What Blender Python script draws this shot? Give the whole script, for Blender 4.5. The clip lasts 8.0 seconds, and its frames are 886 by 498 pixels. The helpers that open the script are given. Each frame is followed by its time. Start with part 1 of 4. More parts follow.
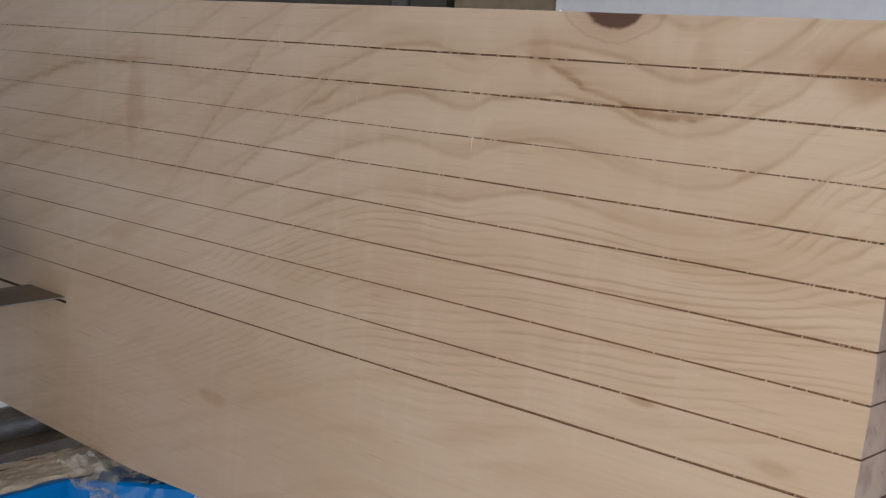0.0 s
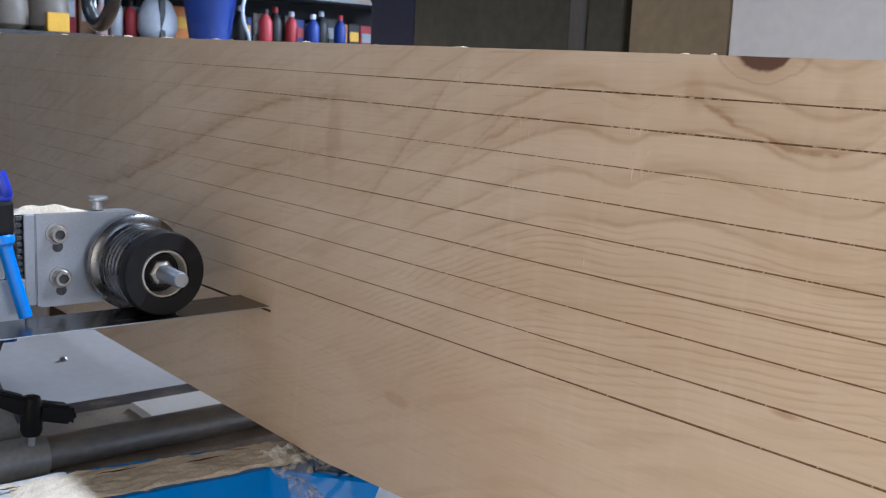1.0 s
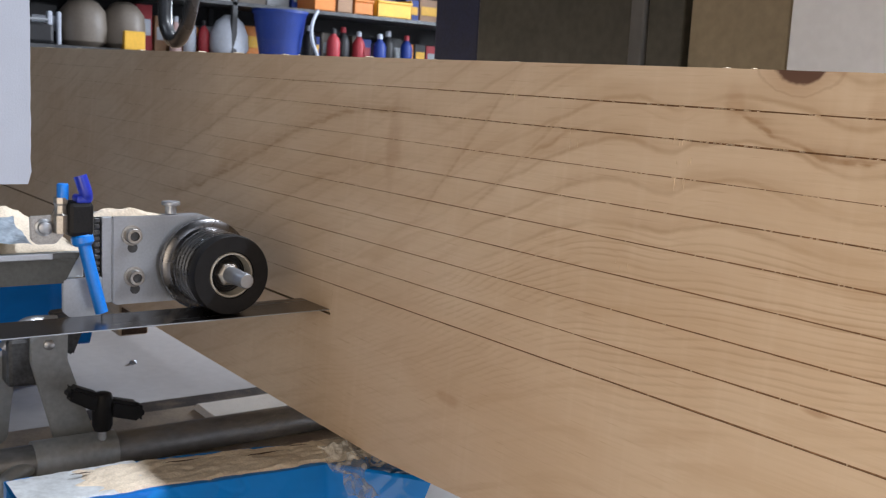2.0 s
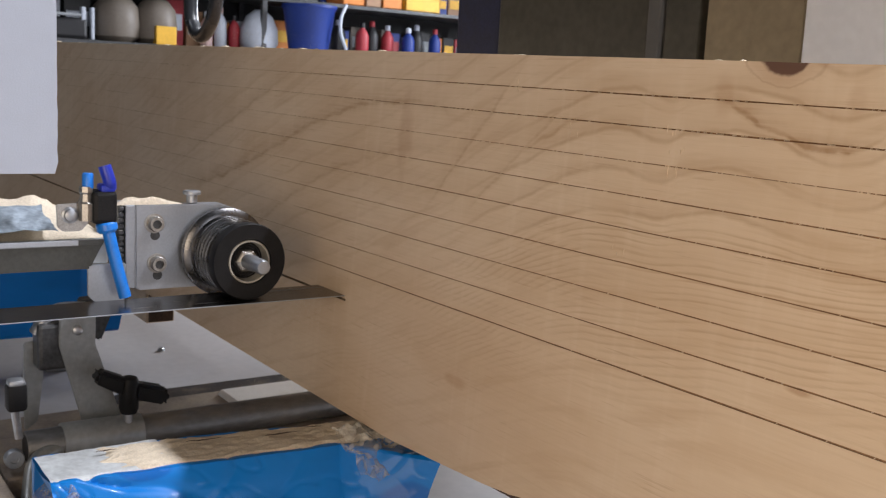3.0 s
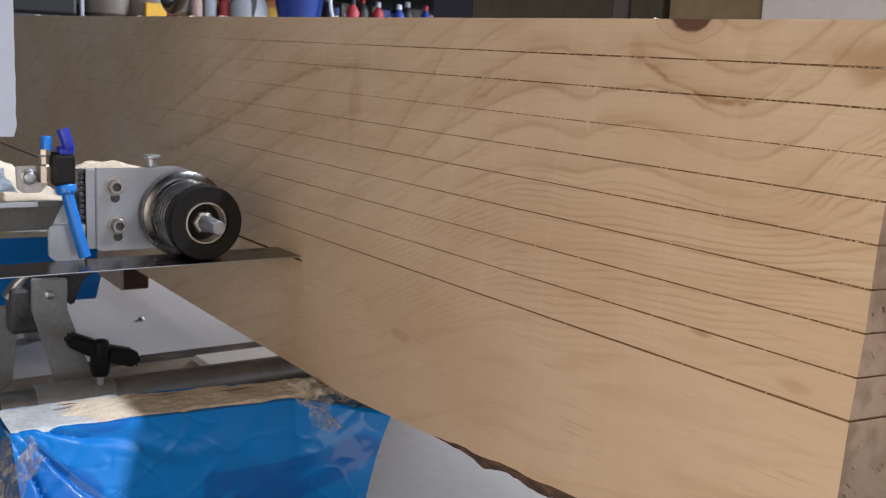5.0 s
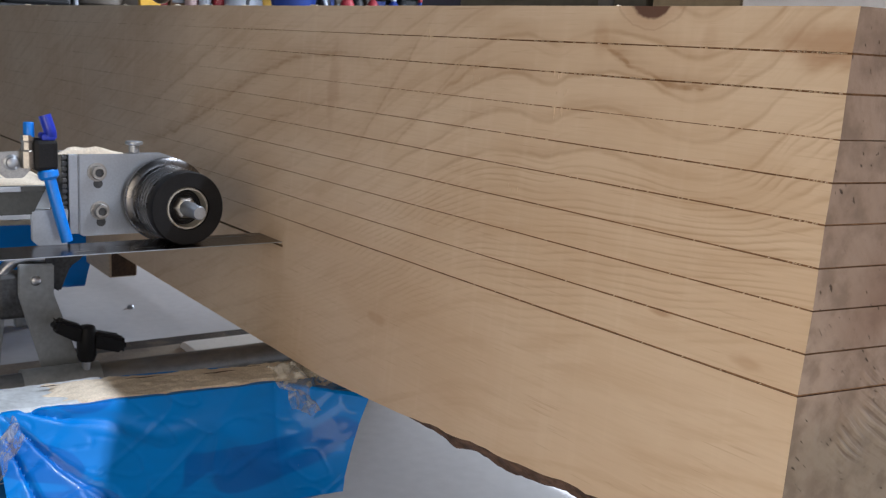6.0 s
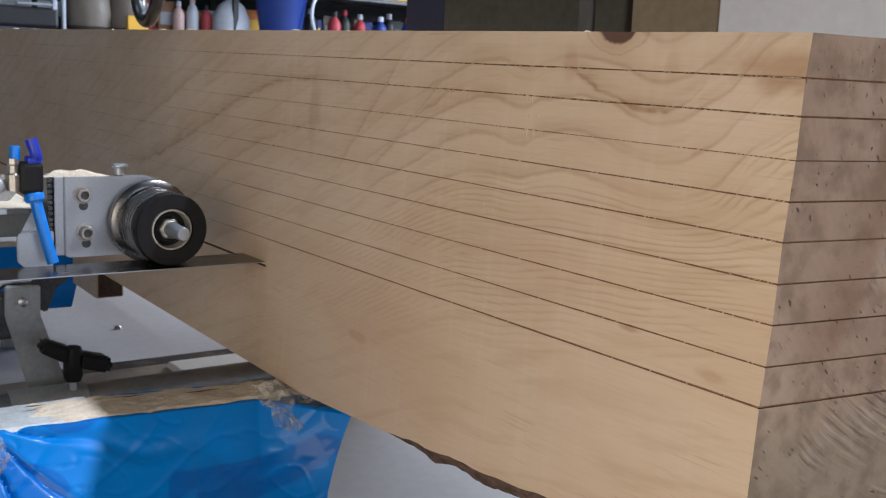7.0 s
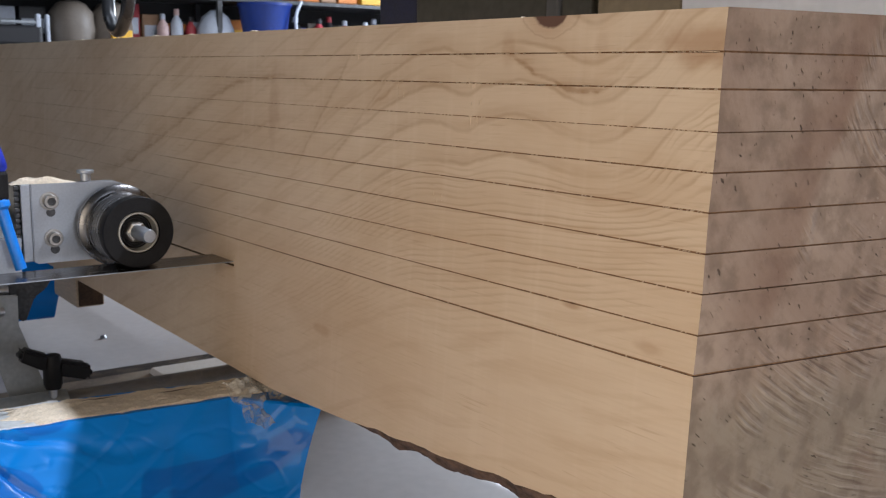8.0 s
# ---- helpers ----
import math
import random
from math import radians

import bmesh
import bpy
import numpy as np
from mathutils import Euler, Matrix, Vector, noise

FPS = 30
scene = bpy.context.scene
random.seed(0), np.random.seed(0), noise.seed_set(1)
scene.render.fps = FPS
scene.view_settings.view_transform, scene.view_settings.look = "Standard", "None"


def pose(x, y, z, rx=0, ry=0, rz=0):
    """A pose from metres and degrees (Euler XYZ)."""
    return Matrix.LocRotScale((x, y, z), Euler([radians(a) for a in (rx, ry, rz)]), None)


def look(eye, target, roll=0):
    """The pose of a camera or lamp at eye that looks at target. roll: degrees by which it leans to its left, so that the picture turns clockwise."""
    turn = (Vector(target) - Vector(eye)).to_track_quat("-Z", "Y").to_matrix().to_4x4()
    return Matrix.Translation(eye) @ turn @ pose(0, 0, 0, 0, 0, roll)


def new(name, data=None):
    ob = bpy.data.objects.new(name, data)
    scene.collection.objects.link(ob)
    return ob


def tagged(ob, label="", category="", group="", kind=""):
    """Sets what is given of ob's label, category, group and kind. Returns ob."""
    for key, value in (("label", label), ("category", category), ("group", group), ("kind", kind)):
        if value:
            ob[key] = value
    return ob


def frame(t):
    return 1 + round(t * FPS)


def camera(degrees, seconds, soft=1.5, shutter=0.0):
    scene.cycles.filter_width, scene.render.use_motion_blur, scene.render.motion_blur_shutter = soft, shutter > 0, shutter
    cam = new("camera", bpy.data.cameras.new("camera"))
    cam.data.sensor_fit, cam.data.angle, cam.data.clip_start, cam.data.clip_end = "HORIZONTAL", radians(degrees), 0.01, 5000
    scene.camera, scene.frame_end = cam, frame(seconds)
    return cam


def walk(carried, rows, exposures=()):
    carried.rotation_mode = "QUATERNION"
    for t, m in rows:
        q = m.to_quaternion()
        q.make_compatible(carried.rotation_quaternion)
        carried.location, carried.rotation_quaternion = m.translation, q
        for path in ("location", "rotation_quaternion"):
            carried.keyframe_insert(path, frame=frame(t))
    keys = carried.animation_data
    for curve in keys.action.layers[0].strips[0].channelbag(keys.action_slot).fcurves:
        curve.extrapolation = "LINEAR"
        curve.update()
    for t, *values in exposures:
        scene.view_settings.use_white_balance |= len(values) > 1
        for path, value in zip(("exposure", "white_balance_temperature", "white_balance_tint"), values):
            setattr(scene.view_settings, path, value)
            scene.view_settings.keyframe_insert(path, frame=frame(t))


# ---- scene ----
cam = camera(47.2, 8.0, soft=1.15)
cam.data.dof.use_dof, cam.data.dof.focus_distance, cam.data.dof.aperture_fstop = True, 0.76, 26.0
METRES, EYE, TILT, LEAN, TURN = 0.35, 0.6, 0.0, 0.0, 39.8
ROWS = [
    (0.0, 0.0, 0.0, 0.0, 0.59, -10.25, -3.27),
    (0.5, 0.0358, -0.1039, 0.0352, 5.76, -10.71, -2.5),
    (1.0, 0.0378, -0.2165, 0.0395, 10.68, -9.6, -2.49),
    (1.5, 0.0463, -0.2846, 0.0219, 12.94, -8.85, -2.82),
    (3.0, 0.177, -0.4055, 0.0197, 16.11, -9.06, -2.86),
    (3.5, 0.2128, -0.4046, 0.0071, 16.34, -9.36, -2.73),
    (4.0, 0.2496, -0.4214, 0.0046, 16.77, -8.95, -2.94),
    (4.5, 0.3063, -0.441, -0.0062, 16.26, -9.62, -2.7),
    (6.0, 0.4436, -0.499, -0.028, 15.98, -10.63, -2.8),
    (6.5, 0.4622, -0.5032, -0.0288, 15.67, -10.77, -2.79),
    (7.0, 0.4912, -0.5493, -0.0146, 15.35, -9.55, -2.51),
    (7.5, 0.5675, -0.5823, -0.0275, 15.15, -9.14, -1.25),
    (8.0, 0.6211, -0.5654, -0.0472, 14.95, -9.28, -0.44),
]
walk(cam, [(t, pose(0, 0, EYE, TILT, LEAN, TURN) @ pose(METRES * x, METRES * y, METRES * z, 90 + pitch, roll, yaw)) for t, x, y, z, yaw, pitch, roll in ROWS],
     exposures=[(0.0, 0.12, 5400, 12), (0.5, 0.03, 5300, 11), (1.0, 0.20, 5450, 12), (1.5, 0.19, 5850, 13), (3.0, 0.08, 6500, 16), (4.5, 0.05, 6450, 16), (6.0, 0.02, 5950, 13), (6.5, 0.12, 5850, 13), (7.0, 0.05, 5900, 13), (8.0, 0.02, 6050, 14)])

# ---- light ----
world = bpy.data.worlds.new("workshop_world")
scene.world = world
world.use_nodes = True
world.node_tree.nodes["Background"].inputs[0].default_value = (0.75, 0.82, 1.0, 1)
world.node_tree.nodes["Background"].inputs[1].default_value = 0.3


def area_lamp(name, eye, target, width, height, watts, colour):
    data = bpy.data.lights.new(name, "AREA")
    data.shape, data.size, data.size_y = "RECTANGLE", width, height
    data.energy, data.color = watts, colour
    ob = new(name, data)
    ob.matrix_world = look(eye, target)
    return ob


area_lamp("work_lamp", (0.28, -0.50, 0.54), (-0.24, 0.5, 0.37), 1.0, 0.7, 4.75, (1.0, 0.832, 0.612)).data.spread = radians(132)
# unseen cool fill added from the east, where the wall is closed
area_lamp("east_fill", (3.3, 1.3, 1.25), (-1.0, 1.0, 1.0), 1.5, 2.2, 24, (0.86, 0.92, 1.0))
# low fill added behind the log to brighten slab and floor beneath it
area_lamp("north_fill", (-3.6, 5.1, 1.85), (-1.5, 0.6, 0.1), 1.6, 1.4, 330, (0.86, 0.94, 1.0))
area_lamp("unseen_tube_lamp", (-0.10, 1.62, 2.65), (-0.10, 1.62, 0), 1.5, 0.08, 110, (0.92, 0.96, 1.0))
# these two are extra, added to fill the housing, backdrop and floor
area_lamp("unseen_tube_lamp", (-1.9, 1.62, 2.65), (-1.9, 1.62, 0), 1.5, 0.10, 14, (0.88, 0.95, 1.0))
area_lamp("unseen_tube_lamp", (-1.45, 3.15, 2.65), (-1.45, 3.15, 0), 2.4, 0.10, 42, (0.95, 0.97, 1.0))
# unseen overhead fills added for the log's far part and the shelves
area_lamp("ceiling_fill", (-2.1, -1.3, 2.8), (-2.1, -1.3, 0), 1.4, 0.6, 10, (0.84, 0.92, 1.0))
area_lamp("ceiling_fill", (-4.2, 2.2, 2.8), (-4.2, 2.2, 0), 1.6, 0.6, 12, (0.95, 0.97, 1.0))


# ---- materials ----
def material(name, colour, rough=0.5, metal=0.0, vary=0.12, scale=30.0, fine=220.0, bump=0.15, depth=0.002, stretch=(1, 1, 1), dust=0.0, coat=0.0):
    """Principled surface with two scales of tone variation, fine relief and a scatter of pale dust."""
    m = bpy.data.materials.new(name)
    m.use_nodes = True
    n, l = m.node_tree.nodes, m.node_tree.links
    b = n["Principled BSDF"]
    co = n.new("ShaderNodeTexCoord")
    mp = n.new("ShaderNodeMapping")
    mp.inputs["Scale"].default_value = stretch
    l.new(co.outputs["Object"], mp.inputs[0])
    big, small = n.new("ShaderNodeTexNoise"), n.new("ShaderNodeTexNoise")
    big.inputs["Scale"].default_value, small.inputs["Scale"].default_value = scale, fine
    big.inputs["Detail"].default_value = 4
    for t in (big, small):
        l.new(mp.outputs[0], t.inputs["Vector"])
    add = n.new("ShaderNodeMath")
    add.operation = "ADD"
    l.new(big.outputs[0], add.inputs[0]), l.new(small.outputs[0], add.inputs[1])
    ramp = n.new("ShaderNodeMapRange")
    ramp.inputs["From Min"].default_value, ramp.inputs["From Max"].default_value = 0.7, 1.3
    ramp.inputs["To Min"].default_value, ramp.inputs["To Max"].default_value = 1 - vary, 1 + vary
    l.new(add.outputs[0], ramp.inputs[0])
    mul = n.new("ShaderNodeVectorMath")
    mul.operation = "SCALE"
    mul.inputs[0].default_value = colour
    l.new(ramp.outputs[0], mul.inputs["Scale"])
    out = mul.outputs[0]
    if dust:
        geo, sep = n.new("ShaderNodeNewGeometry"), n.new("ShaderNodeSeparateXYZ")
        l.new(geo.outputs["Normal"], sep.inputs[0])
        up = n.new("ShaderNodeMath")
        up.operation = "MULTIPLY_ADD"
        l.new(sep.outputs["Z"], up.inputs[0])
        up.inputs[1].default_value = 0.35
        l.new(big.outputs[0], up.inputs[2])
        fac = n.new("ShaderNodeMapRange")
        fac.inputs["From Min"].default_value, fac.inputs["From Max"].default_value = 0.95 - 0.5 * dust, 1.05 - 0.3 * dust
        fac.inputs["To Max"].default_value = min(0.9, dust)
        l.new(up.outputs[0], fac.inputs[0])
        mix = n.new("ShaderNodeMix")
        mix.data_type = "RGBA"
        l.new(fac.outputs[0], mix.inputs["Factor"])
        l.new(out, mix.inputs["A"])
        mix.inputs["B"].default_value = (0.50, 0.40, 0.27, 1)
        out = mix.outputs["Result"]
    l.new(out, b.inputs["Base Color"])
    rr = n.new("ShaderNodeMapRange")
    rr.inputs["To Min"].default_value, rr.inputs["To Max"].default_value = max(0.03, rough - 0.12), min(1, rough + 0.12)
    l.new(big.outputs[0], rr.inputs[0])
    l.new(rr.outputs[0], b.inputs["Roughness"])
    b.inputs["Metallic"].default_value = metal
    b.inputs["Coat Weight"].default_value = coat
    bp = n.new("ShaderNodeBump")
    bp.inputs["Strength"].default_value, bp.inputs["Distance"].default_value = bump, depth
    l.new(add.outputs[0], bp.inputs["Height"])
    l.new(bp.outputs[0], b.inputs["Normal"])
    return m


class Nodes:
    """Short hand for chains of math nodes."""

    def __init__(self, m):
        self.n, self.l = m.node_tree.nodes, m.node_tree.links

    def op(self, kind, *args, clamp=False):
        node = self.n.new("ShaderNodeMath")
        node.operation, node.use_clamp = kind, clamp
        for i, a in enumerate(args):
            if isinstance(a, (int, float)):
                node.inputs[i].default_value = a
            else:
                self.l.new(a, node.inputs[i])
        return node.outputs[0]

    def noise(self, vec, scale, stretch=(1, 1, 1), detail=3.0, distort=0.0):
        mp = self.n.new("ShaderNodeMapping")
        mp.inputs["Scale"].default_value = stretch
        self.l.new(vec, mp.inputs[0])
        t = self.n.new("ShaderNodeTexNoise")
        t.inputs["Scale"].default_value, t.inputs["Detail"].default_value = scale, detail
        t.inputs["Distortion"].default_value = distort
        self.l.new(mp.outputs[0], t.inputs["Vector"])
        return t.outputs[0]

    def ramp(self, value, a, b, lo=0.0, hi=1.0, smooth=True):
        r = self.n.new("ShaderNodeMapRange")
        r.interpolation_type = "SMOOTHSTEP" if smooth else "LINEAR"
        for key, v in (("From Min", a), ("From Max", b), ("To Min", lo), ("To Max", hi)):
            r.inputs[key].default_value = v
        self.l.new(value, r.inputs[0])
        return r.outputs[0]

    def mix(self, fac, a, b):
        m = self.n.new("ShaderNodeMix")
        m.data_type = "RGBA"
        for key, v in (("Factor", fac), ("A", a), ("B", b)):
            if isinstance(v, (int, float)):
                m.inputs[key].default_value = v
            elif isinstance(v, tuple):
                m.inputs[key].default_value = (*v, 1)
            else:
                self.l.new(v, m.inputs[key])
        return m.outputs["Result"]

    def streak(self, x, z, x0, xa, xb, curve, width, amount):
        """A darker growth line z = curve(x - x0) between xa and xb: crisp below, soft above, fading at its ends."""
        d = self.op("SUBTRACT", x, x0)
        line = curve[-1]
        for c in curve[-2::-1]:
            line = self.op("MULTIPLY_ADD", d, line, c)
        off = self.op("SUBTRACT", z, line)
        crisp = self.op("MULTIPLY", self.ramp(off, -0.32 * width, 0.0), self.ramp(off, 0.0, 0.45 * width, 1.0, 0.0))
        soft = self.op("MULTIPLY", self.ramp(off, -0.6 * width, 0.1 * width), self.ramp(off, 0.0, 1.5 * width, 0.55, 0.0))
        body = self.op("MAXIMUM", crisp, soft)
        fade = 0.22 * (xb - xa)
        ends = self.op("MULTIPLY", self.ramp(x, xa - fade, xa + fade), self.ramp(x, xb - fade, xb + fade, 1.0, 0.0))
        return self.op("MULTIPLY", self.op("MULTIPLY", body, ends), amount)

    def spot(self, x, z, cx, cz, rx, rz):
        """Distance from a spot on the sawn face, 1 on its rim."""
        a = self.op("DIVIDE", self.op("SUBTRACT", x, cx), rx)
        b = self.op("DIVIDE", self.op("SUBTRACT", z, cz), rz)
        return self.op("SQRT", self.op("ADD", self.op("MULTIPLY", a, a), self.op("MULTIPLY", b, b)))


KNOT_X, KNOT_Z = -0.314, 0.638


def pine_face():
    """Flat-sawn pine: rings bowed round the knot, fine grain along the log, faint saw marks."""
    m = bpy.data.materials.new("sawn_pine")
    m.use_nodes = True
    k = Nodes(m)
    b = k.n["Principled BSDF"]
    co = k.n.new("ShaderNodeTexCoord").outputs["Object"]
    sep = k.n.new("ShaderNodeSeparateXYZ")
    k.l.new(co, sep.inputs[0])
    x, y, z = sep.outputs
    near = k.spot(x, z, KNOT_X + 0.02, KNOT_Z, 0.115, 0.105)
    bow = k.op("MULTIPLY", k.op("EXPONENT", k.op("MULTIPLY", k.op("MULTIPLY", near, near), -1.0)), 0.085)
    # u counts across the growth rings: they climb from the far end, hump twice and dip under the knot
    far = k.op("MAXIMUM", k.op("SUBTRACT", -0.46, x), 0.0)
    climb = k.op("MULTIPLY", k.op("SUBTRACT", k.op("SQRT", k.op("MULTIPLY_ADD", far, far, 0.0036)), 0.06), 0.50)
    climb = k.op("MULTIPLY_ADD", k.op("MAXIMUM", k.op("SUBTRACT", far, 0.25), 0.0), -0.13, climb)
    hump = k.n.new("ShaderNodeValToRGB")
    hump.color_ramp.interpolation = "CARDINAL"
    stops = ((0.03, 0.20), (0.15, 0.145), (0.20, 0.23), (0.32, 0.33), (0.43, 0.34), (0.51, 0.27), (0.57, 0.19), (0.65, 0.16), (0.73, 0.22), (0.82, 0.37), (0.88, 0.57), (0.95, 0.71), (1.0, 0.78))
    for at, v in stops[2:]:
        hump.color_ramp.elements.new(at)
    for e, (at, v) in zip(hump.color_ramp.elements, stops):
        e.position, e.color = at, (v, v, v, 1)
    k.l.new(k.ramp(x, -0.46, -0.14, 0.0, 1.0, False), hump.inputs[0])
    swell = k.op("MULTIPLY_ADD", hump.outputs[0], 0.10, -0.020)
    swell = k.op("MULTIPLY", swell, k.ramp(z, 0.465, 0.56, 0.10, 1.0))
    # low on the face they go on climbing to the near end
    rise = k.op("MULTIPLY", k.op("MAXIMUM", k.op("ADD", x, 0.46), 0.0), k.ramp(z, 0.43, 0.53, 0.14, 0.02))
    swell = k.op("ADD", swell, rise)
    wave = k.op("MULTIPLY", k.op("SUBTRACT", k.noise(co, 6.5, (1.0, 0, 0.6), 2.0), 0.5), 0.016)
    ripple = k.op("MULTIPLY", k.op("SUBTRACT", k.noise(co, 15, (1.0, 0, 1.0), 2.0), 0.5), 0.0042)
    u = k.op("ADD", k.op("SUBTRACT", k.op("ADD", k.op("SUBTRACT", z, 0.547), climb), swell), k.op("ADD", wave, k.op("MULTIPLY_ADD", bow, 0.25, ripple)))
    # close rings low on the face, broken into dashes
    gap = k.op("MULTIPLY", k.op("SUBTRACT", k.noise(co, 1.0, (0.5, 0, 42), 2.0), 0.5), 0.012)
    phase = k.op("FRACT", k.op("MULTIPLY", k.op("ADD", u, gap), 165.0))
    fine = k.op("MULTIPLY", k.ramp(phase, 0.0, 0.22), k.ramp(phase, 0.22, 0.62, 1.0, 0.0))
    band = k.op("MULTIPLY", k.ramp(u, -0.21, -0.09), k.ramp(u, -0.045, -0.02, 1.0, 0.0))
    dash = k.ramp(k.noise(co, 1.0, (6, 0, 70), 3.0), 0.38, 0.62, 0.12, 1.0)
    dash = k.op("MULTIPLY", dash, k.ramp(k.noise(co, 5.0, (0.8, 0, 2.0)), 0.34, 0.66, 0.45, 1.0))
    fine = k.op("MULTIPLY", fine, k.op("MULTIPLY", k.op("MULTIPLY_ADD", band, 0.80, 0.09), k.op("MULTIPLY", dash, k.ramp(x, -0.90, -0.45, 0.22, 1.0))))
    # wide rings above: crisp at the lower edge, fading upwards
    jag = k.op("MULTIPLY", k.op("SUBTRACT", k.noise(co, 22, (1, 0, 1.2), 7.0), 0.5), 0.012)
    wide = k.op("FRACT", k.op("MULTIPLY_ADD", k.op("ADD", u, jag), 30.0, 0.02))
    broad = k.op("MULTIPLY", k.ramp(wide, 0.0, 0.13), k.op("MAXIMUM", k.ramp(wide, 0.12, 0.28, 1.0, 0.0), k.ramp(wide, 0.10, 0.75, 0.42, 0.0)))
    broad = k.op("MULTIPLY", broad, k.op("MULTIPLY", k.ramp(u, -0.050, -0.030), k.ramp(k.noise(co, 8.0, (1, 0, 1.8), 3.0), 0.34, 0.58, 0.25, 1.0)))
    broad = k.op("MULTIPLY", broad, k.ramp(x, -0.75, -0.50, 0.26, 0.90))
    late = k.op("MAXIMUM", fine, broad)
    # the strongest growth lines: beside the knot, and the arches towards the far end
    jog = k.op("MULTIPLY_ADD", k.op("SUBTRACT", k.noise(co, 30, (1, 0, 1), 8.0), 0.5), 0.017, z)
    lines = None
    for x0, xa, xb, curve, width, amount in (
            (-0.303, -0.362, -0.235, (0.584, -0.324, 3.436, 36.66), 0.011, 0.95), (-0.544, -0.585, -0.505, (0.576, 0.473, -3.70, -29.3), 0.013, 0.42),
            (-0.800, -1.420, -0.740, (0.590, 0.0, -1.073, -1.10), 0.020, 0.60), (-1.25, -1.46, -1.08, (0.553, 0.38, 0.0, 0.0), 0.018, 0.40),
            (-0.660, -0.725, -0.610, (0.565, 1.10, 0.0, 0.0), 0.020, 0.42), (-0.589, -0.650, -0.535, (0.552, 0.85, 0.0, 0.0), 0.016, 0.38),
            (-0.900, -1.25, -0.76, (0.515, 0.28, -0.6, 0.0), 0.016, 0.35)):
        one = k.streak(x, jog, x0, xa, xb, curve, width, amount)
        lines = one if lines is None else k.op("MAXIMUM", lines, one)
    lines = k.op("MULTIPLY", lines, k.ramp(k.noise(co, 1.0, (14, 0, 300), 4.0), 0.36, 0.60, 0.72, 1.20))
    lines = k.op("MULTIPLY", lines, k.ramp(k.noise(co, 21, (1, 0, 1.6), 3.0), 0.32, 0.60, 0.72, 1.2))
    late = k.op("MAXIMUM", k.op("MULTIPLY", late, 0.62), lines)
    grain = k.noise(co, 1.0, (14, 260, 420), 3.0)
    patch = k.noise(co, 2.6, (1, 1, 2.2), 3.0)
    col = k.mix(k.ramp(patch, 0.3, 0.7), (0.605, 0.447, 0.298), (0.662, 0.518, 0.365))
    col = k.mix(k.op("MINIMUM", k.op("MULTIPLY", late, 0.86), 0.85), col, (0.33, 0.195, 0.095))
    col = k.mix(k.ramp(grain, 0.42, 0.72, 0.0, 0.11), col, (0.40, 0.26, 0.15))
    saw = k.ramp(k.noise(co, 1.0, (60, 0, 2.6), 3.0), 0.50, 0.74, 0.0, 0.16)
    col = k.mix(saw, col, (0.76, 0.62, 0.47))
    mottle = k.noise(co, 13, (0.55, 1, 1.5), 4.0, 0.4)
    col = k.mix(k.ramp(mottle, 0.42, 0.70, 0.0, 0.22), col, (0.46, 0.30, 0.165))
    # soft brown streaks that follow the rings
    along = k.n.new("ShaderNodeCombineXYZ")
    k.l.new(x, along.inputs[0]), k.l.new(u, along.inputs[2])
    streaks = k.ramp(k.noise(along.outputs[0], 1.0, (7, 1, 62), 4.0, 0.3), 0.50, 0.70, 0.0, 0.26)
    col = k.mix(streaks, col, (0.42, 0.265, 0.14))
    # fine darker flecks that lie along the grain
    fleck = k.ramp(k.noise(co, 1.0, (20, 150, 400), 3.0), 0.62, 0.76, 0.0, 0.26)
    col = k.mix(fleck, col, (0.34, 0.20, 0.11))
    # the knot, its rim and two faint brown smudges
    knot = k.op("ADD", k.spot(x, z, KNOT_X, KNOT_Z, 0.0220, 0.0128), k.op("MULTIPLY", k.op("SUBTRACT", k.noise(co, 70), 0.5), 0.55))
    col = k.mix(k.op("MULTIPLY", k.ramp(knot, 1.0, 1.8, 1.0, 0.0), 0.26), col, (0.33, 0.17, 0.085))
    ring = k.op("MULTIPLY", k.ramp(knot, 1.38, 1.46), k.ramp(knot, 1.48, 1.56, 1.0, 0.0))
    col = k.mix(k.op("MULTIPLY", ring, 0.20), col, (0.24, 0.12, 0.06))
    col = k.mix(k.op("MULTIPLY", k.ramp(knot, 0.80, 1.0, 1.0, 0.0), 0.92), col, (0.085, 0.035, 0.022))
    for cx, cz, rx, rz, amount in ((-0.652, 0.320, 0.022, 0.008, 0.32), (-0.150, 0.610, 0.075, 0.020, 0.55), (-0.364, 0.612, 0.011, 0.022, 0.22), (-0.790, 0.555, 0.020, 0.060, 0.32), (-0.255, 0.612, 0.010, 0.014, 0.18), (-0.265, 0.417, 0.016, 0.004, 0.5), (-0.185, 0.402, 0.02, 0.006, 0.35)):
        s = k.op("ADD", k.spot(x, z, cx, cz, rx, rz), k.op("MULTIPLY", k.op("SUBTRACT", k.noise(co, 45), 0.5), 0.9))
        col = k.mix(k.op("MULTIPLY", k.ramp(s, 0.3, 1.0, 1.0, 0.0), amount), col, (0.34, 0.18, 0.085))
    k.l.new(col, b.inputs["Base Color"])
    b.inputs["Roughness"].default_value = 0.62
    b.inputs["Specular IOR Level"].default_value = 0.3
    marks = k.noise(co, 1.0, (130, 8, 3.0), 2.0)
    bp = k.n.new("ShaderNodeBump")
    bp.inputs["Strength"].default_value, bp.inputs["Distance"].default_value = 0.25, 0.0012
    k.l.new(k.op("ADD", k.op("MULTIPLY", grain, 0.6), k.op("MULTIPLY", marks, 0.25)), bp.inputs["Height"])
    k.l.new(bp.outputs[0], b.inputs["Normal"])
    return m


